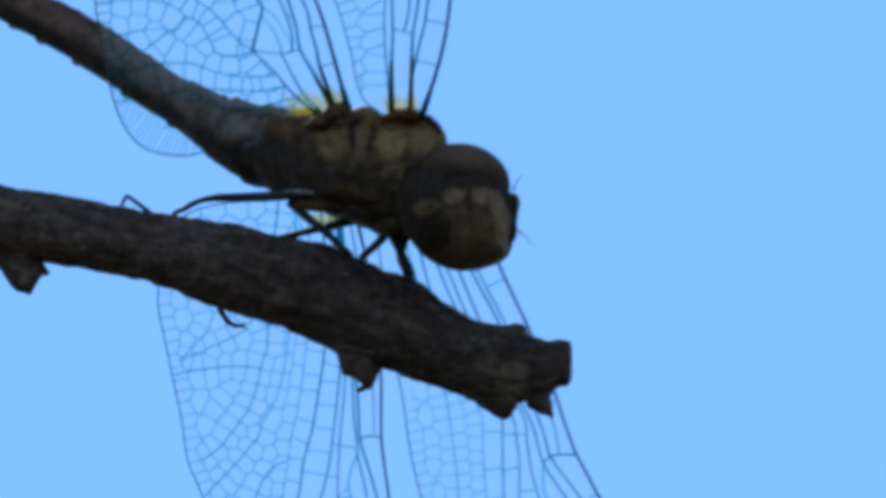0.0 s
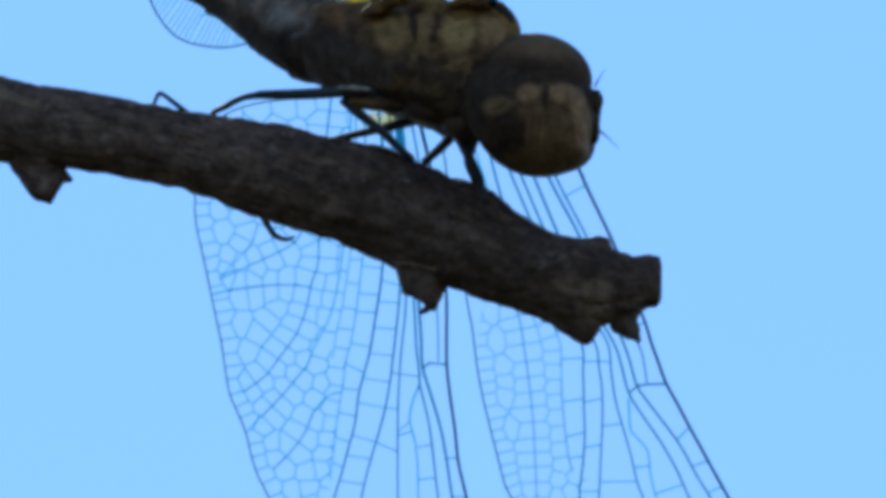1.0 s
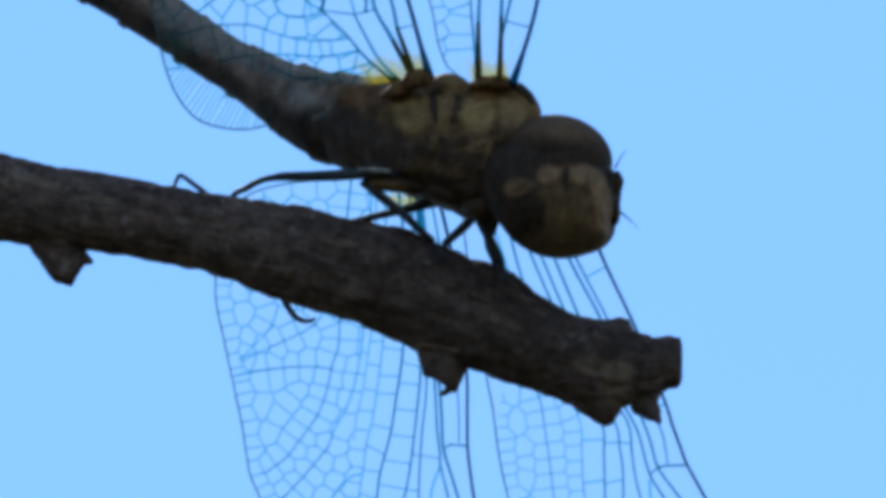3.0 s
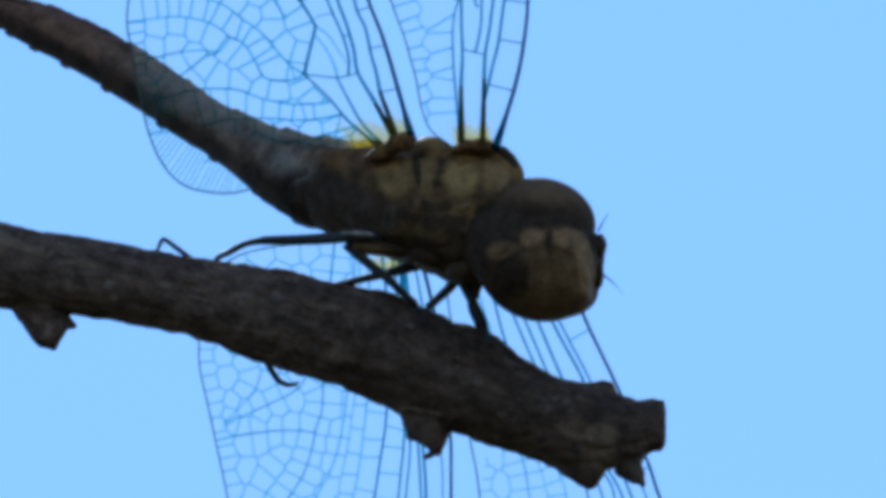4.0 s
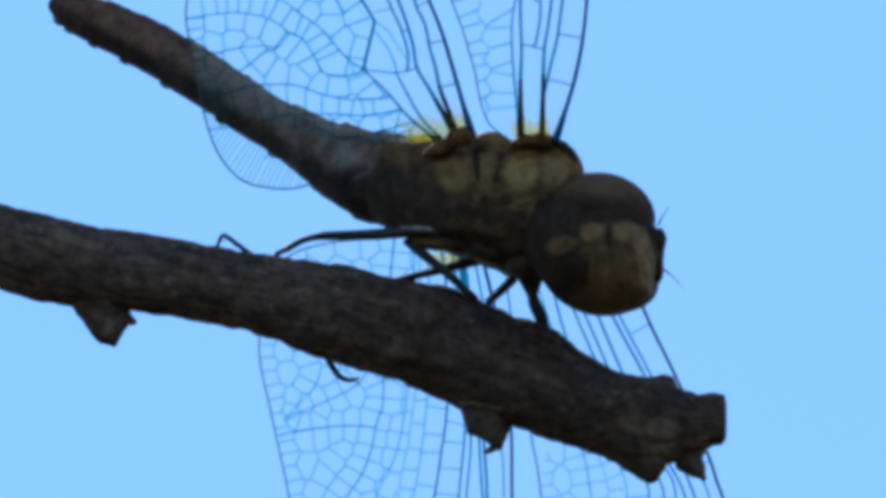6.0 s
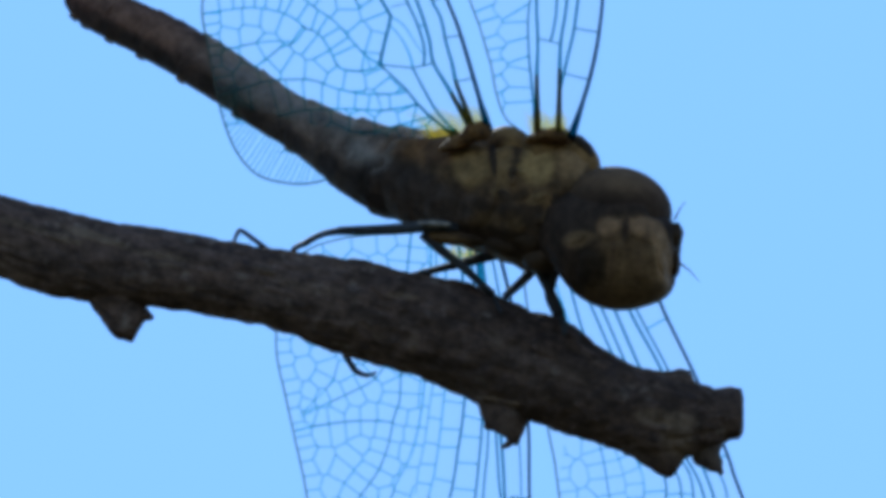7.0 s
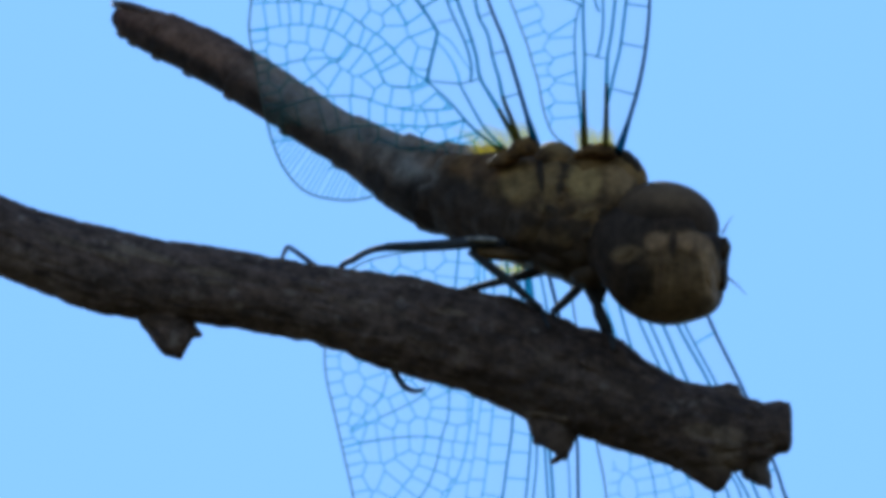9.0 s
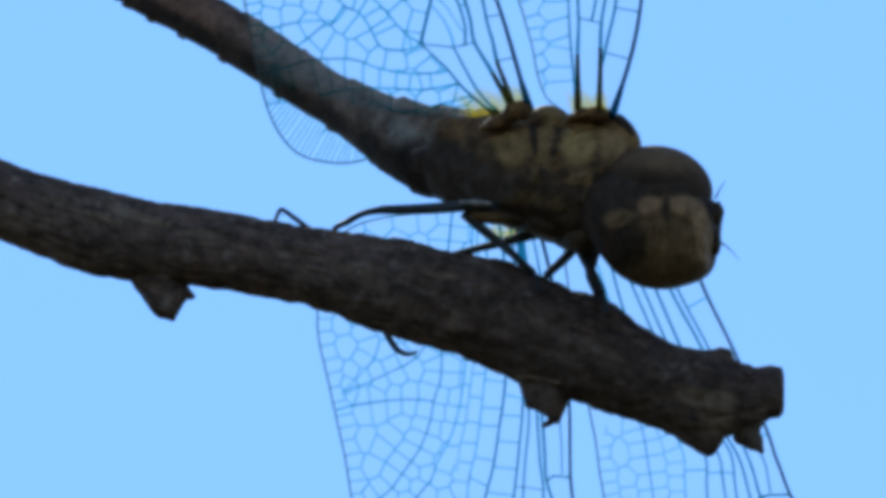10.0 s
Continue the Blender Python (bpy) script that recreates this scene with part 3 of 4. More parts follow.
part("broken_end", loft([(1244, 840, -1.2, 46, 1.0), (1250, 868, -1.2, 35, 0.8), (1257, 888, -1.2, 26, 0.6), (1270, 905, -1.2, 14, 0.4), (1283, 920, -1.2, 4, 0.2)], 16, 5, 0.0001, 0.0006, 11), WOOD, branch, "paler splintered wood of the break")

skin = tree(limb)
# pale line that paints in the highlight on the ridge above the stub
part("scar", plate(skin, 880, 790, 50, 7, 8, 0.12, 0.06), PALE_MARK, branch, "pale crack above the stub")
part("scar", plate(skin, 118, 500, 40, 9, 14, 0.08, 0.08), PALE_MARK, branch, "pale fleck of bark")
part("scar", plate(skin, 470, 555, 26, 9, 20, 0.08, 0.08), PALE_MARK, branch, "pale fleck of bark")
part("knot", plate(skin, 690, 590, 34, 22, 20, 0.22, 0.14), BARK, branch)
part("knot", plate(skin, 960, 690, 40, 18, 30, 0.20, 0.14), BARK, branch)

# ---- the dragonfly ----
fly = thing("dragonfly", "brown dragonfly with clear veined wings, clinging head-down to the twig", "dragonfly")
AWAY = 0.01654                                        # mm that the body leans away for each plan unit to its tail


def deep(u):
    return (850 - u) * AWAY


# abdomen: centre and half height along its length
ABDOMEN = [(127, 72, 13), (139, 79, 23), (157, 89, 31), (190, 102, 39), (250, 128, 44), (320, 164, 46.5), (385, 204, 47.5), (440, 240, 47), (500, 280, 46.5), (560, 313, 51), (620, 348, 64), (690, 380, 80), (760, 394, 86)]
fine = spline([(u, v, deep(u), h, h / 34 * 0.92) for u, v, h in ABDOMEN], 10)
cuts = [0, *[min(range(121), key=lambda k: abs(fine[k][0] - u)) for u in (146, 164, 210, 272, 349, 445, 535, 620, 690)], 120]
for i in range(10):
    piece = [tuple(q) for q in fine[cuts[i]:cuts[i + 1] + 1]]
    n = len(piece)
    piece = [(u, v, d, h * (1.045 - 0.075 * (k / (n - 1)) ** 0.6), w) for k, (u, v, d, h, w) in enumerate(piece)]
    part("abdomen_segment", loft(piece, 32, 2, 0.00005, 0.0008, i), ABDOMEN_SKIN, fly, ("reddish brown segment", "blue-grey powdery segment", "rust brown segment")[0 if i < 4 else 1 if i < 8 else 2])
for c in cuts[1:8]:                                   # small teeth below the joints of the segments
    (u, v, d, h, w), (u2, v2) = fine[c], fine[c + 2][:2]
    run = math.hypot(u2 - u, v2 - v)
    x, y = (u2 - u) / run, (v2 - v) / run
    part("segment_tooth", loft([(u - y * h * 0.9 + x * 10, v + x * h * 0.9 + y * 10, d, 9, 0.5), (u - y * h * 0.96, v + x * h * 0.96, d, 7, 0.4), (u - y * (h + 2) - x * 6, v + x * (h + 2) - y * 6, d, 2, 0.15)], 10, 4), TAIL, fly)
for dv, dd in ((0, -0.35), (7, 0.35)):
    part("tail_appendage", loft([(190, 72 + dv, deep(190) + dd, 9, 0.4), (160, 60 + dv, deep(160) + dd, 8, 0.3), (138, 54 + dv, deep(138) + dd, 6, 0.2), (119, 49 + dv, deep(119) + dd, 2, 0.08)], 10, 4), TAIL, fly)
part("tail_appendage", loft([(140, 88, deep(140), 12, 0.3), (126, 84, deep(126), 7, 0.2)], 10, 4), TAIL, fly)

# thorax
shell = loft([(690, 386, 2.6, 62, 2.1), (730, 390, 2.0, 80, 2.5), (790, 404, 1.0, 94, 2.9), (860, 419, -0.2, 104, 3.3), (920, 437, -1.2, 107, 3.4), (975, 448, -2.1, 112, 3.2), (1020, 440, -2.9, 98, 2.7), (1055, 438, -3.4, 66, 2.0)], 56, 10, 0.00016, 0.0013)
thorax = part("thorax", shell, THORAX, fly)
skin = tree(shell)
for u, v, ru, rv, turn, rise, mat, label in (
        (842, 366, 38, 44, -6, 0.05, THORAX, "dull olive plate"), (956, 372, 33, 34, 8, 0.06, THORAX, "pale olive plate"),
        (905, 366, 20, 36, 8, 0.06, THORAX, ""), (770, 362, 36, 46, -8, 0.05, THORAX, "rust brown plate"), (722, 350, 32, 34, 12, 0.05, THORAX, "rust brown plate"), (1006, 366, 24, 40, 10, 0.10, THORAX, ""),
        (905, 470, 34, 36, 22, 0.12, THORAX, ""), (846, 452, 34, 32, 12, 0.10, THORAX, ""), (962, 424, 22, 11, -28, 0.12, THORAX, ""),
        (968, 466, 22, 13, -32, 0.14, THORAX, ""), (932, 420, 12, 16, 10, 0.12, THORAX, ""), (790, 445, 34, 26, 14, 0.04, THORAX, ""),
        (912, 400, 7, 12, 10, 0.12, THORAX, ""), (918, 385, 14, 6, 0, 0.13, THORAX, ""), (879, 352, 5, 46, -2, 0.10, FACE_DARK, "dark seam"),
        (880, 425, 6, 34, 14, 0.10, THORAX, ""), (935, 510, 22, 14, 20, 0.10, FACE_DARK, ""), (988, 418, 16, 20, 20, 0.08, THORAX, ""),
        (988, 446, 9, 16, -20, 0.08, FACE_DARK, ""), (896, 426, 13, 11, 30, 0.08, FACE_DARK, "")):
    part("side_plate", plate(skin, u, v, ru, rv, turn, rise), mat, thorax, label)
part("back_plate", bulb(974, 354, -2.0, 58, 38, 1.7, 4, bump=0.00008), OLIVE, thorax)
part("back_plate", bulb(902, 344, -1.2, 46, 41, 1.6, 10, bump=0.00006), OLIVE, thorax)
part("collar", loft([(985, 364, -2.3, 36, 1.2), (1010, 358, -2.4, 36, 1.2), (1030, 362, -2.6, 34, 1.1), (1046, 376, -2.8, 24, 0.9), (1057, 392, -2.9, 12, 0.6)], 24, 6, 0.00008, 0.0008), OLIVE, thorax)
part("collar", loft([(1012, 326, -2.6, 7, 0.5), (1028, 332, -2.7, 13, 0.7), (1044, 350, -2.8, 13, 0.7), (1056, 374, -2.9, 7, 0.5)], 16, 6, 0.00004, 0.0005), FACE_DARK, thorax, "dark raised collar rim")
for humps in ([(796, 340, -1.9, 8, 1.2), (810, 334, -2.1, 11, 1.2), (824, 327, -2.5, 13, 0.9), (837, 318, -3.1, 15, 0.5), (849, 313, -3.3, 18, 0.55), (860, 315, -3.5, 17, 0.5), (870, 322, -3.5, 10, 0.4)],
              [(940, 329, -3.0, 5, 0.4), (953, 324, -3.2, 9, 0.6), (968, 320, -3.4, 12, 0.7), (984, 318, -3.6, 12, 0.7), (1000, 319, -3.7, 13, 0.7), (1013, 325, -3.8, 8, 0.5)]):
    part("wing_hinge", loft(humps, 24, 7, 0.00014, 0.00055, humps[0][0]), HINGE, thorax, "rust brown wing hinge")

# head: two large eyes with the face between them
skull = loft([(1000, 470, -3.4, 70, 2.0), (1030, 486, -4.0, 82, 2.7), (1075, 506, -4.9, 111, 3.2), (1120, 520, -5.5, 113, 3.2), (1160, 527, -5.9, 93, 2.7), (1188, 524, -6.1, 58, 1.9), (1200, 525, -6.2, 30, 1.0)], 48, 8)
head = part("head", skull, FACE, fly)
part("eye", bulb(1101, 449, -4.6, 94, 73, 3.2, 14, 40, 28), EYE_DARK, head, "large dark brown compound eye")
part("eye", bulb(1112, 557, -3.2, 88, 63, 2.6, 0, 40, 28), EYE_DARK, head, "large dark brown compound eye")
skin = tree(skull)
for name, u, v, ru, rv, turn, rise, mat, label in (
        ("clypeus", 1122, 545, 66, 74, 2, 0.10, FACE, "brown face shield"), ("forehead", 1149, 490, 36, 27, 6, 0.17, FACE, "tan swollen forehead"),
        ("forehead", 1179, 534, 15, 40, -10, 0.17, FACE, "tan swollen forehead"), ("labrum", 1087, 489, 25, 24, 2, 0.15, FACE, "tan upper lip"),
        ("labrum", 1118, 560, 52, 52, 2, 0.14, FACE, "brown upper lip"), ("clypeus", 1115, 498, 4, 24, 3, 0.17, FACE, "brown furrow"),
        ("labium", 1046, 560, 22, 40, 8, 0.10, FACE, "dark lower lip"), ("cheek", 1022, 498, 21, 15, -14, 0.08, FACE, "")):
    part(name, plate(skin, u, v, ru, rv, turn, rise, 0.08, 30, 8, 0.82, 0.6), mat, head, label)
part("vertex_knob", bulb(1200, 496, -6.0, 13, 22, 0.8, 0, bump=0.0001, bump_size=0.0003), FACE_DARK, head)
part("vertex_knob", bulb(1200, 545, -5.8, 9, 26, 0.7, 0), FACE_DARK, head)
for (u, v, d), (a, b, c) in (((1198, 470, -6.0), (1218, 436, -6.4)), ((1206, 545, -5.6), (1243, 580, -6.0))):
    m = Mesh()
    m.tube([spot(u, v, d), spot((u + a) / 2, (v + b) / 2 - 3, d), spot(a, b, c)], [0.00006, 0.000035, 0.00001], 6)
    part("antenna", m, LEG, head)


# legs: joints (u, v, d, half thickness)
def leg(joints):
    """Femur, shin and foot of one leg, each of its own run of joints."""
    first = None
    for kind, run in joints:
        m = Mesh()
        q = spline(run, 5)
        m.tube([spot(*p[:3]) for p in q], [float(p[3]) / UNIT for p in q], 10)
        for i in range(2, len(q) - 1, 3):                       # bristles
            if kind != "femur":
                p = spot(*q[i][:3])
                m.tube([p, p + Vector((random.uniform(-1, 1), random.uniform(-1, 1), -0.8)) * 0.00035], [0.000018, 0.000006], 4)
        if first is None:
            first = part("leg", m, LEG, fly, "black bristly leg")
        else:
            part(kind, m, LEG, first)


leg([("femur", [(812, 484, -2.6, 10), (770, 480, -3.2, 11), (690, 486, -3.8, 10), (604, 488, -4.4, 8)]),
             ("shin", [(606, 488, -4.4, 7), (575, 494, -3.4, 6), (548, 508, -2.0, 6), (522, 530, 0.2, 5), (560, 600, 1.0, 5), (605, 690, 0.4, 5)]),
             ("foot", [(605, 690, 0.4, 6), (620, 716, -0.2, 6), (634, 736, -0.8, 5.5), (650, 743, -1.2, 4.5), (660, 743, -1.4, 3.5), (670, 738, -1.5, 2)])])
leg([("femur", [(868, 531, 1.6, 8), (805, 549, 1.5, 7), (740, 567, 1.4, 7), (660, 589, 1.3, 6)]),
             ("shin", [(660, 589, 1.3, 5), (580, 566, 1.1, 5), (510, 540, 0.7, 5), (478, 521, 0.2, 5), (450, 500, 0.0, 4.5), (431, 487, 0.0, 4), (424, 492, -0.2, 4)]),
             ("foot", [(425, 490, -0.2, 4), (418, 508, -0.8, 3), (414, 522, -1.2, 2.5)])])
leg([("femur", [(752, 494, -2.9, 9), (780, 518, -3.0, 9), (824, 553, -3.0, 8), (852, 579, -2.9, 7), (876, 600, -2.6, 7)]),
               ("foot", [(876, 600, -2.6, 5), (884, 618, -2.9, 4), (891, 634, -3.6, 3)])])
leg([("femur", [(895, 528, -1.4, 9), (850, 540, -1.5, 8), (800, 552, -1.6, 7), (757, 561, -1.7, 6)]),
               ("foot", [(757, 561, -1.7, 5), (735, 568, -2.0, 4), (715, 578, -3.0, 3)])])
leg([("femur", [(955, 545, -1.6, 9), (940, 566, -1.6, 9), (915, 590, -1.7, 8), (897, 606, -1.8, 7)]),
              ("foot", [(897, 606, -1.8, 6), (900, 620, -2.0, 5), (905, 640, -2.6, 4)])])
leg([("femur", [(945, 535, -3.2, 9), (960, 565, -3.2, 8), (982, 605, -3.1, 9), (996, 635, -3.0, 9)]),
              ("shin", [(984, 552, -3.0, 15), (980, 580, -3.0, 10), (976, 605, -2.9, 8), (990, 640, -2.8, 7)]),
              ("foot", [(996, 635, -3.0, 8), (1002, 655, -3.3, 6), (1003, 672, -3.7, 4)])])
part("hip", loft([(764, 496, -2.7, 9, 0.5), (785, 500, -2.7, 12, 0.8), (826, 503, -2.5, 13, 0.8), (866, 506, -2.3, 12, 0.7)], 16, 5, 0.00006, 0.0006), THORAX, thorax)
# the bright streak on top of the leg base is a highlight painted in
part("hip", bulb(772, 476, -3.5, 32, 5.5, 0.35, 3, bump=0.00008, bump_size=0.0004), LEG_HIGHLIGHT, thorax, "pale leg base")
part("hip", bulb(905, 514, -1.8, 58, 30, 2.2, 18, bump=0.00006), THORAX, thorax)
part("hip", bulb(968, 536, -3.0, 42, 30, 1.7, -6, bump=0.00006), FACE_DARK, thorax)


# ---- the wings ----
class Sheet:
    """A wing's plane: through a place of the plan, along the span and the chord (x right, y away, z up)."""

    def __init__(self, at, span, chord):
        self.p = spot(*at)
        self.n = Vector(span).cross(Vector(chord)).normalized()

    def on(self, u, v, lift=0.0):
        """The point of the plane that lies on the line of sight of (u, v)."""
        a, eye = spot(u, v), Vector((0, -FAR, 0))
        way = a - eye
        return eye + way * ((self.p - eye).dot(self.n) / way.dot(self.n)) + self.n * lift


def inside(p, poly):
    hit = False
    for (ax, ay), (bx, by) in zip(poly, poly[1:] + poly[:1]):
        if (ay > p[1]) != (by > p[1]) and p[0] < ax + (p[1] - ay) / (by - ay) * (bx - ax):
            hit = not hit
    return hit


def cells(seeds, poly, reach=150):
    """Edges of the cells round the seeds, inside an outline."""
    pts = np.array(seeds)
    edges = set()
    for i, s in enumerate(pts):
        cell = [(s[0] - reach, s[1] - reach), (s[0] + reach, s[1] - reach), (s[0] + reach, s[1] + reach), (s[0] - reach, s[1] + reach)]
        gap = ((pts - s) ** 2).sum(1)
        for j in np.argsort(gap)[1:22]:
            mid, way = (pts[j] + s) / 2, pts[j] - s
            side = [(q[0] - mid[0]) * way[0] + (q[1] - mid[1]) * way[1] for q in cell]
            cut = []
            for k in range(len(cell)):
                a, b, sa, sb = cell[k], cell[(k + 1) % len(cell)], side[k], side[(k + 1) % len(cell)]
                if sa <= 0:
                    cut.append(a)
                if (sa < 0 < sb) or (sb < 0 < sa):
                    t = sa / (sa - sb)
                    cut.append((a[0] + (b[0] - a[0]) * t, a[1] + (b[1] - a[1]) * t))
            cell = cut
            if len(cell) < 3:
                break
        for a, b in zip(cell, cell[1:] + cell[:1]):
            a, b = tuple(round(float(x), 1) for x in a), tuple(round(float(x), 1) for x in b)
            if abs(a[0] - b[0]) + abs(a[1] - b[1]) > 3:
                edges.add((min(a, b), max(a, b)))
    out = []
    for a, b in sorted(edges):
        ia, ib = inside(a, poly), inside(b, poly)
        if not ia and not ib:
            continue
        if ia != ib:
            p, q = (a, b) if ia else (b, a)
            for _ in range(8):
                h = ((p[0] + q[0]) / 2, (p[1] + q[1]) / 2)
                p, q = (h, q) if inside(h, poly) else (p, h)
            a, b = (a, p) if ia else (p, b)
        out.append((a, b))
    return out


def along(run, t):
    i = min(int(t * (len(run) - 1)), len(run) - 2)
    f = t * (len(run) - 1) - i
    return run[i] * (1 - f) + run[i + 1] * f


def even(points, steps=120):
    """The smooth run, at even steps."""
    run = np.array(spline(points, 14))
    way = np.concatenate([[0], np.cumsum(np.hypot(*np.diff(run, axis=0).T))])
    t = np.linspace(0, way[-1], steps)
    return [np.array((np.interp(a, way, run[:, 0]), np.interp(a, way, run[:, 1]))) for a in t]


def wing(name, label, sheet, lead, trail, veins, ladders, fields, bars, amber, wide=1.0, coarse=0.0, hem=0.54, bare=()):
    """lead, trail: the outline from root to tip. veins: (half width in mm, points). ladders: rungs between two runs, at a spacing.
    fields: cells between two runs, rows by columns. bars: single short cross veins. amber: the stained root (points of a fan).
    bare: pairs of runs with no cells between them."""
    random.seed(len(lead) * 31 + len(trail) * 7 + len(name))
    lead, trail = even(lead), even(trail)
    bow = lambda p: sheet.on(float(p[0]), float(p[1]))
    m = Mesh()
    last = None
    for p, q in zip(lead[::3], trail[::3]):
        row = m.ring([bow(p + (q - p) * k / 8) for k in range(9)])
        if last:
            for k in range(8):
                m.f.append((last[k], last[k + 1], row[k + 1], row[k]))
        last = row
    net = part(name, m, FILM, fly, label)
    net.visible_shadow = False
    m = Mesh()
    m.tube([bow(p) for p in lead], [0.00009 * wide * (1.4 - 0.5 * min(1, 4 * i / len(lead)) + 1.3 * max(0, 1 - i / 7)) for i in range(len(lead))], 6)
    part("leading_vein", m, VEIN_LEAD, net, "thick dark leading vein")
    m = Mesh()
    m.tube([bow(p) for p in trail], 0.000048 * wide, 5)
    part("trailing_vein", m, VEIN_HEM, net)
    runs = {"lead": lead, "trail": trail}
    for key, half, points in veins:
        run = even(points, 60)
        runs[key] = run
        if not half:
            continue
        m = Mesh()
        m.tube([bow(p) for p in run], [half / 1000 * 1.6 * wide * (1.25 - 0.5 * i / len(run) + (1.1 * max(0, 1 - i / 12) if key in ("r", "m", "cu", "cu2") else 0)) for i in range(len(run))], 5)
        part("vein", m, VEIN if half > 0.031 else VEIN_THIN, net)
        if amber and key in ("r", "m", "cu", "cu2"):           # horny yellow-brown foot of a main vein
            m = Mesh()
            m.tube([bow(p) for p in run[:9]], [half / 1000 * 1.6 * wide * (2.45 - 0.14 * i) for i in range(9)], 6)
            part("vein_root", m, VEIN_ROOT, net, "yellow-brown root of a vein")
    for half, a, b in bars:
        m = Mesh()
        m.tube([bow(a), bow(b)], half / 1000 * wide, 5)
        part("cross_vein", m, VEIN, net)
    m = Mesh()
    for a, b, start, stop, count in ladders:
        for k in range(count):
            t = start + (stop - start) * (k + random.uniform(0.34, 0.66)) / count
            p = along(runs[a], t)
            q = min(runs[b], key=lambda o: math.hypot(*(o - p)))
            m.tube([bow(p), bow(q)], (0.000024 if a == "lobe" else 0.000049) * wide, 4)
    for a, b, start, stop, gap, inner, half in fields:
        A, B = runs[a], runs[b]
        poly = [tuple(along(A, start + (stop - start) * k / 60)) for k in range(61)] + [tuple(along(B, stop + (start - stop) * k / 60)) for k in range(61)]
        edge = np.array(B)
        seeds, guides = [], []
        for key in (a, b, *inner):                     # pairs of seeds on both sides of each vein, so that cell walls run along it
            run = runs[key]
            way = np.concatenate([[0], np.cumsum([math.hypot(*(q - p)) for p, q in zip(run, run[1:])])])
            fit = hem if key == "trail" else 1.0
            count = max(2, int(way[-1] / gap / fit / 0.95))
            guides += run[::2]
            for k in range(count):
                f = (k + 0.5 + random.uniform(-0.16, 0.16)) / count
                if key == "trail" and f < coarse and k % 2:
                    continue
                p, q = along(run, max(0, f - 0.01)), along(run, min(1, f + 0.01))
                way_ = (q - p) / max(1e-6, math.hypot(*(q - p)))
                off = np.array((-way_[1], way_[0])) * gap * fit * 0.46
                c = along(run, f)
                for s in (c + off, c - off):
                    if all(math.hypot(*(s - o)) > gap * fit * 0.5 for o in seeds):
                        seeds.append(s)
        guide = np.array(guides)
        lo, hi = np.min(poly, axis=0), np.max(poly, axis=0)
        for _ in range(4000):
            p = np.array((random.uniform(lo[0], hi[0]), random.uniform(lo[1], hi[1])))
            if not inside(p, poly):
                continue
            near = gap * min(1.0, hem + 0.005 * np.min(np.hypot(*(edge - p).T))) if b == "trail" else gap
            if np.min(np.hypot(*(guide - p).T)) < near * 0.62:
                continue
            if np.min(np.hypot(*(np.array(seeds) - p).T)) > near * 0.88:
                seeds.append(p)
        gapless = [[tuple(o) for o in runs[c]] + [tuple(o) for o in runs[d]][::-1] for c, d in bare]
        for p, q in cells(seeds, poly):
            for g in gapless:                          # cut off what reaches into a bare strip
                ip, iq = inside(p, g), inside(q, g)
                if ip and iq:
                    break
                if ip != iq:
                    a_, b_ = (q, p) if ip else (p, q)
                    for _ in range(7):
                        h = ((a_[0] + b_[0]) / 2, (a_[1] + b_[1]) / 2)
                        a_, b_ = (a_, h) if inside(h, g) else (h, b_)
                    p, q = (a_, q) if ip else (p, a_)
            else:
                ip = iq = False
            if ip and iq:
                continue
            m.tube([bow(p), bow(q)], half * 2.2 / 1000 * wide, 4)
    tagged(part("vein_net", m, VEIN_THIN, net, "net of fine brown cross veins"), kind="stuff")
    if amber:
        m, stain = Mesh(), []
        a, b, length, fall = amber
        for k in range(25):
            f = k / 24
            root_ = np.array(a) * (1 - f) + np.array(b) * f
            row = []
            for j in range(9):
                g = j / 8
                tip = root_ + np.array(length) * g * (0.78 + 0.22 * math.sin(9 * f + 1) ** 2) + np.array(fall) * (f - 0.5) * g
                row.append(sheet.on(float(tip[0]), float(tip[1]), 0.00004))
                stain.append((0.8 + 0.2 * math.sin(19 * f + 1.5) ** 2) * (1 - g * g) ** 0.7 * min(1, 6 * f, 6 * (1 - f)))
            ring = m.ring(row)
            if k:
                for j in range(8):
                    m.f.append((ring[j] - 9, ring[j + 1] - 9, ring[j + 1], ring[j]))
        me = m.data("amber_base", AMBER)
        me.attributes.new("stain", "FLOAT", "POINT").data.foreach_set("value", stain)
        ob = new("amber_base", me)
        ob.parent, ob.visible_shadow = net, False
        tagged(ob, "yellow amber stain at the wing root")


NEAR_SPAN, FAR_SPAN, CHORD = (-0.12, -0.6, 0.79), (0.2, 0.4, -0.9), (0.85, -0.33, -0.38)
CLEAR = "clear wing with dark brown veins and a yellow root"

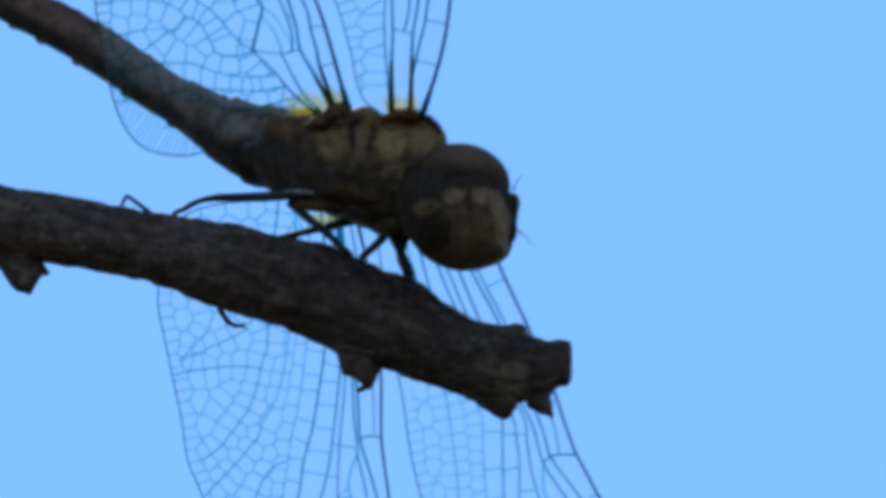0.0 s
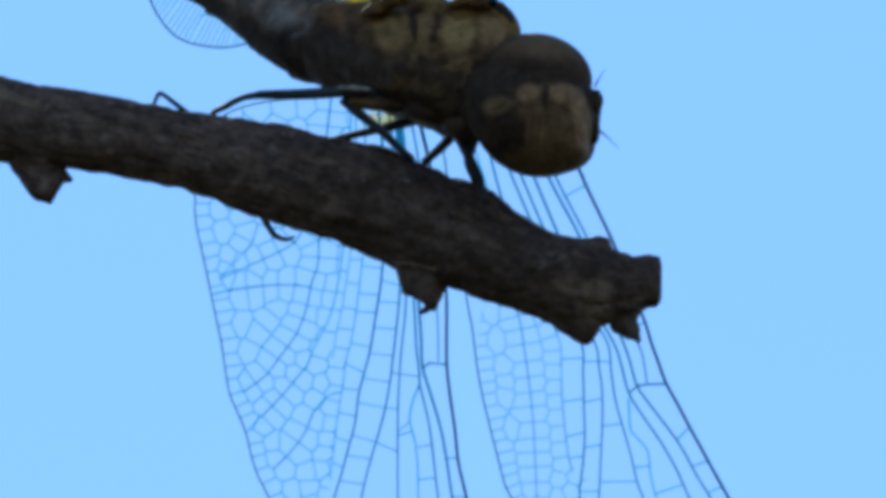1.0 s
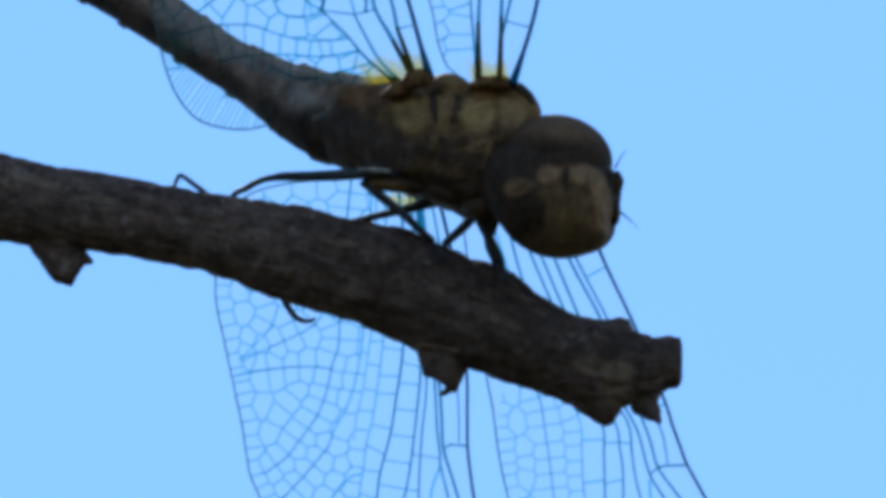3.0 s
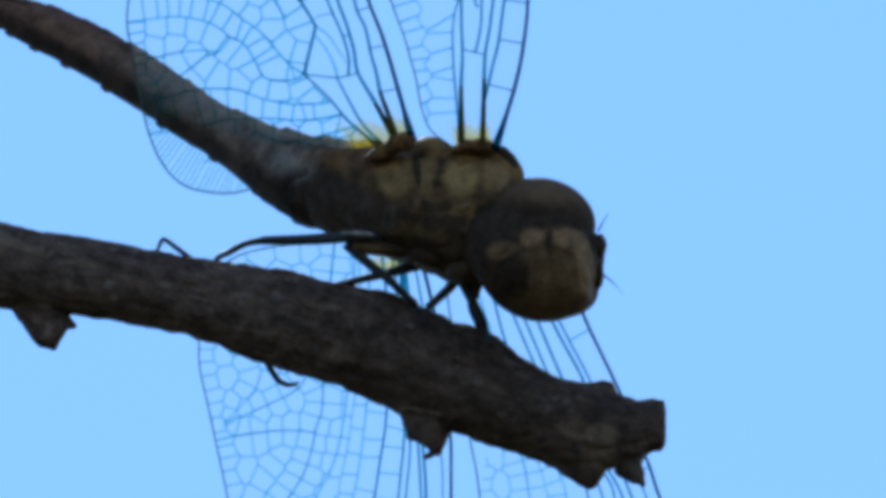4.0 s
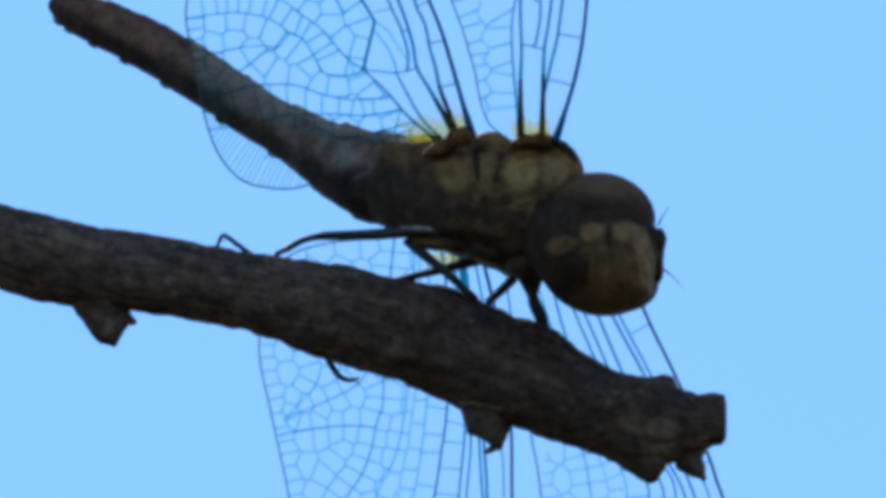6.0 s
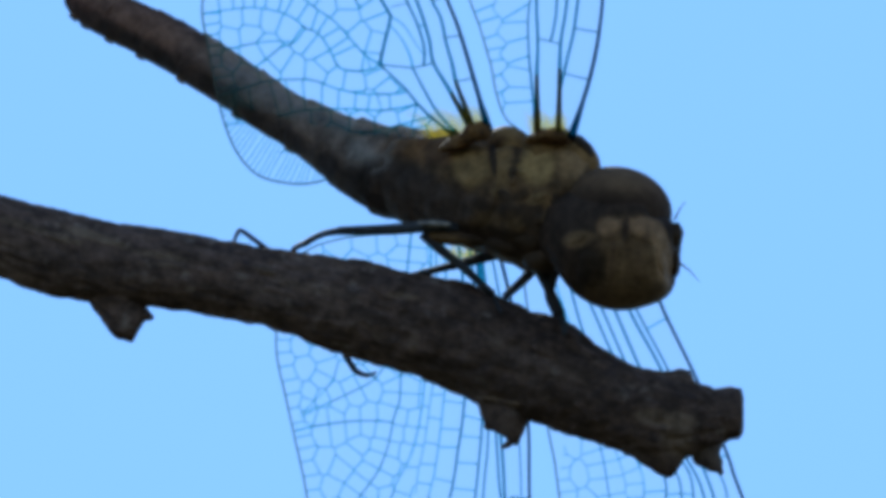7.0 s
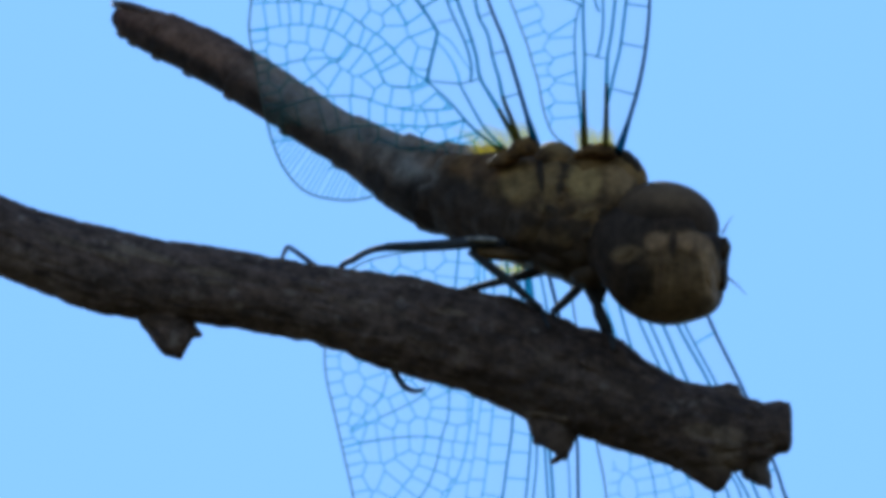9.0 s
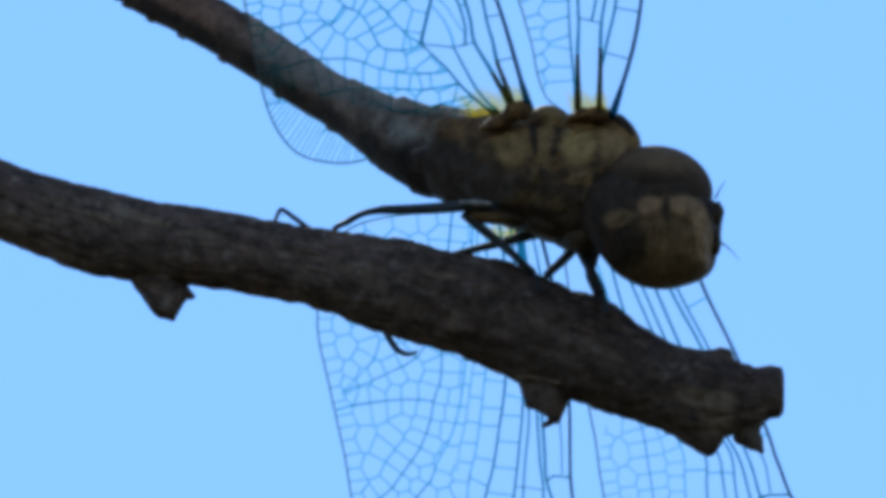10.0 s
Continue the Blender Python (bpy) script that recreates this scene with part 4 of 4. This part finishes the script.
wing("hindwing", CLEAR, Sheet((860, 300, -3.5), NEAR_SPAN, CHORD),
     [(870, 312), (855, 260), (835, 190), (815, 125), (795, 75), (770, 5), (738, -85), (700, -200), (650, -380), (600, -520), (540, -640)],
     [(735, 322), (650, 372), (565, 402), (510, 403), (460, 388), (425, 350), (403, 300), (388, 240), (374, 165), (363, 103), (367, 45), (362, 0), (372, -120), (400, -300), (440, -480), (540, -640)],
     [("r", 0.042, [(848, 318), (840, 300), (826, 262), (812, 225), (805, 190), (796, 160), (785, 110), (770, 80), (757, 20), (738, -50), (700, -160), (620, -400)]),
      ("m", 0.048, [(842, 319), (834, 300), (800, 238), (772, 190), (765, 150), (750, 100), (735, 60), (720, 5), (690, -90), (620, -260)]),
      ("m2", 0.036, [(755, 196), (756, 165), (745, 125), (725, 80), (712, 45), (705, 10), (680, -70), (620, -200)]),
      ("tri", 0.045, [(677, 194), (686, 155), (695, 118), (695, 105), (660, 50), (640, 30), (615, 5), (570, -50), (480, -170), (420, -300)]),
      ("tri2", 0.03, [(735, 200), (733, 185), (720, 155), (697, 125)]),
      ("tri3", 0.022, [(697, 108), (720, 125), (740, 155), (754, 175)]),
      ("cu", 0.044, [(815, 326), (798, 312), (765, 285), (745, 265), (720, 235), (677, 194)]),
      ("cu2", 0.044, [(822, 324), (806, 308), (790, 292), (770, 265), (735, 200)]),
      ("loop", 0.031, [(677, 194), (660, 203), (630, 205), (605, 198), (590, 170), (570, 140), (545, 128), (530, 115), (505, 102), (460, 93), (420, 95), (364, 103)]),
      ("arc", 0.03, [(676, 193), (655, 180), (635, 160), (600, 120), (565, 95), (535, 72), (500, 60), (450, 52), (366, 55)]),
      ("arc3", 0.024, [(645, 95), (620, 60), (590, 30), (560, 5), (530, -30)]),
      ("up", 0.026, [(545, 24), (500, 15), (430, 8), (364, 12)]),
      ("arc2", 0.026, [(545, 130), (525, 155), (500, 165), (470, 190)]),
      ("arc4", 0.024, [(525, 155), (495, 152), (460, 155), (425, 162), (385, 170)]),
      ("an1", 0.028, [(724, 240), (712, 245), (650, 246), (600, 236), (560, 222), (515, 220), (470, 225), (392, 250)]),
      ("an2", 0.03, [(742, 265), (680, 275), (615, 272), (540, 275), (470, 292), (402, 300)]),
      ("an3", 0.028, [(770, 286), (752, 290), (715, 300), (640, 318), (560, 335), (500, 350)]),
      ("rim", 0, [(800, 312), (745, 265), (684, 200), (688, 150), (694, 108), (655, 45), (612, 0), (560, -60), (470, -180), (420, -300)]),
      ("hem", 0.02, [(600, 350), (560, 340), (520, 320), (480, 295), (440, 262), (415, 235)]),
      ("lobe", 0, [(590, 396), (545, 405), (500, 401), (460, 388), (425, 350), (403, 300), (392, 245)]),
      ("tip_lead", 0, [(715, -150), (690, -230), (650, -380), (600, -520), (545, -635)]),
      ("tip_trail", 0, [(415, -330), (440, -480), (480, -570), (535, -635)])],
     [("m", "r", 0.55, 1, 4), ("m2", "tri", 0.35, 1, 9), ("m", "m2", 0.3, 1, 6), ("lobe", "hem", 0, 1, 30), ("arc", "loop", 0.04, 0.97, 14), ("an1", "an2", 0.04, 0.97, 10)],
     [("rim", "trail", 0.0, 0.94, 38, ("loop", "arc", "arc2", "arc4", "an1", "an2", "an3", "up", "arc3"), 0.0215), ("tip_lead", "tip_trail", 0.0, 1.0, 46, (), 0.022)],
     [(0.034, (770, 82), (792, 74)), (0.034, (790, 147), (817, 143)), (0.036, (812, 225), (842, 218)), (0.034, (735, 25), (757, 27)), (0.04, (677, 194), (735, 200)), (0.04, (735, 200), (755, 196)), (0.04, (755, 196), (773, 190)), (0.026, (665, 65), (702, 48)), (0.026, (697, 92), (728, 85)), (0.03, (780, 5), (752, 12))],
     ((754, 326), (874, 312), (-22, -52), (40, 0)), 1.12, bare=(("hem", "lobe"), ("arc", "loop"), ("an1", "an2")))

wing("forewing", CLEAR, Sheet((1000, 316, -4.2), NEAR_SPAN, CHORD),
     [(1016, 322), (1035, 265), (1050, 215), (1062, 160), (1070, 100), (1073, 50), (1073, 0), (1066, -120), (1050, -300), (1020, -520), (960, -720)],
     [(950, 328), (918, 306), (900, 290), (888, 262), (880, 230), (875, 200), (865, 165), (855, 130), (840, 90), (825, 50), (812, 20), (795, -30), (765, -110), (740, -280), (760, -460), (830, -640), (960, -720)],
     [("r", 0.046, [(993, 314), (995, 240), (997, 160), (1005, 110), (1012, 50), (1015, 0), (1014, -120), (985, -300), (940, -500)]),
      ("r2", 0.044, [(996, 240), (1003, 212), (1010, 180), (1020, 140), (1027, 90), (1032, 50), (1037, 0), (1040, -120), (1030, -300), (990, -600)]),
      ("m", 0.046, [(957, 314), (955, 220), (957, 160), (955, 100), (955, 60), (957, 20), (956, -30), (945, -200), (900, -420)]),
      ("cu", 0.04, [(954, 314), (948, 250), (943, 200), (940, 150), (940, 110), (945, 75), (951, 62)]),
      ("m2", 0.036, [(979, 153), (983, 142), (990, 100), (990, 50), (988, 0), (984, -60), (960, -200)]),
      ("m3", 0.032, [(984, 74), (978, 60), (970, 20), (957, -5), (945, -40)]),
      ("mid", 0.022, [(893, 276), (899, 262), (893, 246), (904, 232), (893, 212), (904, 196), (890, 176), (901, 158), (885, 138), (894, 118), (878, 96), (884, 76), (867, 50), (866, 30)]),
      ("tri", 0.032, [(955, 2), (900, 10), (860, 26), (830, 20)]),
      ("tri2", 0.032, [(951, 62), (925, 50), (900, 44), (864, 28)]),
      ("tip_lead", 0, [(1062, -170), (1050, -300), (1020, -520), (965, -715)]),
      ("tip_trail", 0, [(745, -360), (760, -460), (830, -640), (955, -715)])],
     [("cu", "mid", 0.14, 0.95, 7), ("mid", "trail", 0.1, 0.95, 8), ("r", "r2", 0.42, 0.62, 3), ("m2", "r", 0.3, 0.7, 4), ("lead", "r2", 0.42, 0.6, 3)],
     [("m", "trail", 0.42, 0.85, 40, (), 0.022), ("tip_lead", "tip_trail", 0.0, 1.0, 46, (), 0.022)],
     [(0.042, (1031, 60), (1072, 66)), (0.042, (1021, 130), (1065, 138)), (0.042, (1003, 210), (1049, 222)), (0.04, (957, 148), (997, 158)), (0.026, (905, 10), (905, 44))],
     ((938, 322), (1012, 320), (-4, -48), (16, 0)), 1.0)

wing("hindwing", CLEAR, Sheet((850, 400, 2.6), FAR_SPAN, CHORD),
     [(846, 395), (880, 500), (910, 620), (930, 740), (939, 837), (940, 917), (941, 967), (947, 1017), (956, 1077), (963, 1137), (977, 1197), (1005, 1340), (1020, 1500), (1000, 1640)],
     [(800, 470), (740, 490), (680, 494), (620, 500), (560, 516), (520, 548), (501, 604), (493, 676), (496, 721), (507, 770), (517, 815), (529, 870), (542, 930), (555, 1010), (569, 1045), (586, 1085), (596, 1125), (609, 1165), (627, 1200), (700, 1380), (830, 1560), (1000, 1640)],
     [("sc", 0.034, [(842, 400), (880, 560), (908, 740), (923, 873), (926, 957)]),
      ("r", 0.052, [(836, 400), (862, 580), (880, 740), (891, 863), (895, 918), (898, 968), (915, 1023), (931, 1077), (941, 1127), (952, 1197), (985, 1400)]),
      ("rb", 0.042, [(832, 400), (856, 580), (874, 740), (883, 873), (887, 938), (892, 973), (893, 998), (908, 1058), (916, 1108), (927, 1197), (955, 1400)]),
      ("m", 0.036, [(826, 400), (850, 560), (866, 760), (867, 863), (862, 918), (858, 968), (855, 1038), (855, 1108), (856, 1198), (860, 1400)]),
      ("ma", 0.04, [(822, 420), (845, 600), (857, 760), (856, 843), (852, 888), (847, 938), (840, 998), (831, 1048), (819, 1093), (806, 1138), (792, 1198), (770, 1330)]),
      ("mp", 0.042, [(800, 420), (822, 560), (830, 700), (824, 808), (814, 878), (805, 938), (795, 978), (785, 1018), (779, 1069), (766, 1119), (753, 1169), (744, 1199), (715, 1330)]),
      ("irr", 0.03, [(892, 1000), (880, 1033), (876, 1063), (886, 1103), (891, 1148), (892, 1198), (895, 1350)]),
      ("l1", 0.0305, [(740, 430), (725, 560), (718, 680), (713, 749), (711, 789), (701, 819), (694, 854), (687, 880), (675, 909), (660, 932), (640, 959), (620, 985), (580, 1015)]),
      ("l2", 0.030, [(526, 842), (554, 835), (599, 828), (649, 824), (700, 827)]),
      ("l3", 0.0305, [(770, 430), (765, 600), (758, 720), (754, 769), (749, 809), (739, 859), (725, 899), (705, 934), (695, 964), (675, 989), (655, 1014), (631, 1040), (591, 1080)]),
      ("l4", 0.028, [(785, 430), (795, 600), (796, 720), (789, 788), (781, 859), (772, 919), (762, 959), (756, 1009), (748, 1059), (741, 1119), (736, 1169)]),
      ("l5", 0.028, [(754, 1013), (730, 1021), (706, 1049), (691, 1084), (666, 1119), (636, 1150)]),
      ("l6", 0.021, [(537, 817), (579, 795), (619, 777), (668, 749), (700, 700)]),
      ("l7", 0.018, [(535, 813), (569, 780), (593, 750), (603, 720)]),
      ("l34", 0.024, [(776, 500), (776, 620), (771, 740), (764, 800), (755, 863), (744, 913), (739, 953)]),
      ("l3c", 0, [(770, 430), (765, 600), (758, 720), (754, 769), (749, 809), (739, 859), (725, 899), (712, 925)]),
      ("l4c", 0, [(785, 430), (795, 600), (796, 720), (789, 788), (781, 859), (772, 919), (764, 955)]),
      ("tip_lead", 0, [(985, 1240), (1005, 1340), (1020, 1500), (1003, 1635)]),
      ("tip_trail", 0, [(650, 1260), (700, 1380), (830, 1560), (995, 1638)])],
     [("mp", "ma", 0.3, 0.95, 13), ("m", "ma", 0.6, 0.95, 4), ("lead", "r", 0.55, 0.8, 4), ("irr", "rb", 0.4, 0.9, 2), ("m", "irr", 0.62, 0.9, 2), ("l4", "mp", 0.4, 0.98, 10), ("l3c", "l34", 0.6, 1.0, 5), ("l34", "l4c", 0.5, 1.0, 6)],
     [("mp", "trail", 0.02, 0.94, 30, ("l1", "l2", "l3", "l4", "l5", "l6", "l7"), 0.020), ("tip_lead", "tip_trail", 0.0, 1.0, 46, (), 0.022)],
     [(0.055, (898, 970), (910, 960)), (0.055, (910, 960), (941, 963)), (0.03, (842, 978), (894, 985)), (0.03, (876, 1064), (855, 1083)), (0.03, (887, 1111), (916, 1104))],
     ((786, 538), (856, 533), (-3, -28), (6, 0)), 1.0, 0.2, 0.85, (("l4", "mp"), ("l3c", "l4c")))

wing("forewing", CLEAR, Sheet((1000, 400, 0.4), FAR_SPAN, CHORD),
     [(1010, 390), (1090, 480), (1150, 570), (1190, 655), (1240, 759), (1289, 880), (1302, 920), (1315, 955), (1328, 990), (1350, 1030), (1371, 1069), (1396, 1114), (1421, 1159), (1442, 1196), (1520, 1340), (1580, 1470), (1590, 1560)],
     [(930, 420), (930, 560), (950, 700), (974, 842), (985, 897), (993, 957), (1003, 1012), (1018, 1072), (1031, 1122), (1046, 1177), (1057, 1199), (1130, 1370), (1280, 1500), (1440, 1570), (1590, 1560)],
     [("sc", 0.038, [(1005, 395), (1075, 510), (1134, 636), (1186, 735), (1240, 850), (1282, 930), (1290, 960), (1295, 991)]),
      ("r", 0.044, [(1000, 400), (1068, 520), (1121, 636), (1174, 735), (1212, 830), (1250, 915), (1265, 955), (1277, 997), (1300, 1030), (1331, 1070), (1356, 1104), (1381, 1149), (1410, 1196), (1500, 1340)]),
      ("r3", 0.042, [(990, 410), (1050, 530), (1097, 641), (1131, 720), (1180, 830), (1232, 915), (1248, 955), (1263, 1010), (1291, 1055), (1316, 1090), (1346, 1140), (1372, 1196), (1440, 1350)]),
      ("m", 0.036, [(980, 420), (1030, 540), (1075, 640), (1112, 725), (1165, 840), (1222, 915), (1232, 975), (1240, 1025), (1256, 1080), (1269, 1125), (1281, 1175), (1290, 1197), (1330, 1400)]),
      ("ma", 0.036, [(970, 430), (1015, 540), (1052, 626), (1089, 710), (1150, 840), (1202, 921), (1210, 965), (1216, 1005), (1217, 1065), (1215, 1115), (1212, 1197), (1205, 1350)]),
      ("mp", 0.036, [(960, 440), (1005, 560), (1040, 680), (1100, 820), (1175, 916), (1182, 976), (1184, 1036), (1186, 1086), (1183, 1136), (1177, 1198), (1170, 1350)]),
      ("irr", 0.028, [(1263, 1020), (1267, 1075), (1279, 1090), (1298, 1115), (1303, 1155), (1314, 1197), (1360, 1350)]),
      ("cu", 0.026, [(950, 450), (1000, 620), (1060, 770), (1135, 906), (1143, 966), (1145, 1016), (1151, 1076), (1158, 1126), (1166, 1151)]),
      ("cu2", 0.026, [(945, 460), (985, 640), (1030, 770), (1067, 876), (1078, 936), (1087, 996), (1094, 1056), (1098, 1116), (1102, 1198)]),
      ("tip_lead", 0, [(1470, 1250), (1520, 1340), (1580, 1470), (1588, 1552)]),
      ("tip_trail", 0, [(1090, 1280), (1130, 1370), (1280, 1500), (1440, 1568), (1580, 1561)])],
     [("lead", "sc", 0.2, 0.5, 3), ("lead", "r", 0.56, 0.76, 4), ("mp", "ma", 0.4, 0.95, 7), ("m", "ma", 0.5, 0.95, 4), ("irr", "m", 0.3, 0.9, 3), ("irr", "r3", 0.4, 0.9, 2), ("mp", "cu", 0.5, 0.8, 5)],
     [("cu", "trail", 0.35, 1.0, 28, ("cu2",), 0.016), ("mp", "trail", 0.72, 0.9, 28, ("cu2",), 0.016), ("tip_lead", "tip_trail", 0.0, 1.0, 46, (), 0.022)],
     [(0.06, (1277, 998), (1295, 995)), (0.06, (1295, 995), (1330, 994)), (0.05, (1263, 1012), (1277, 999))],
     None, 1.05, 0.0, 0.8)
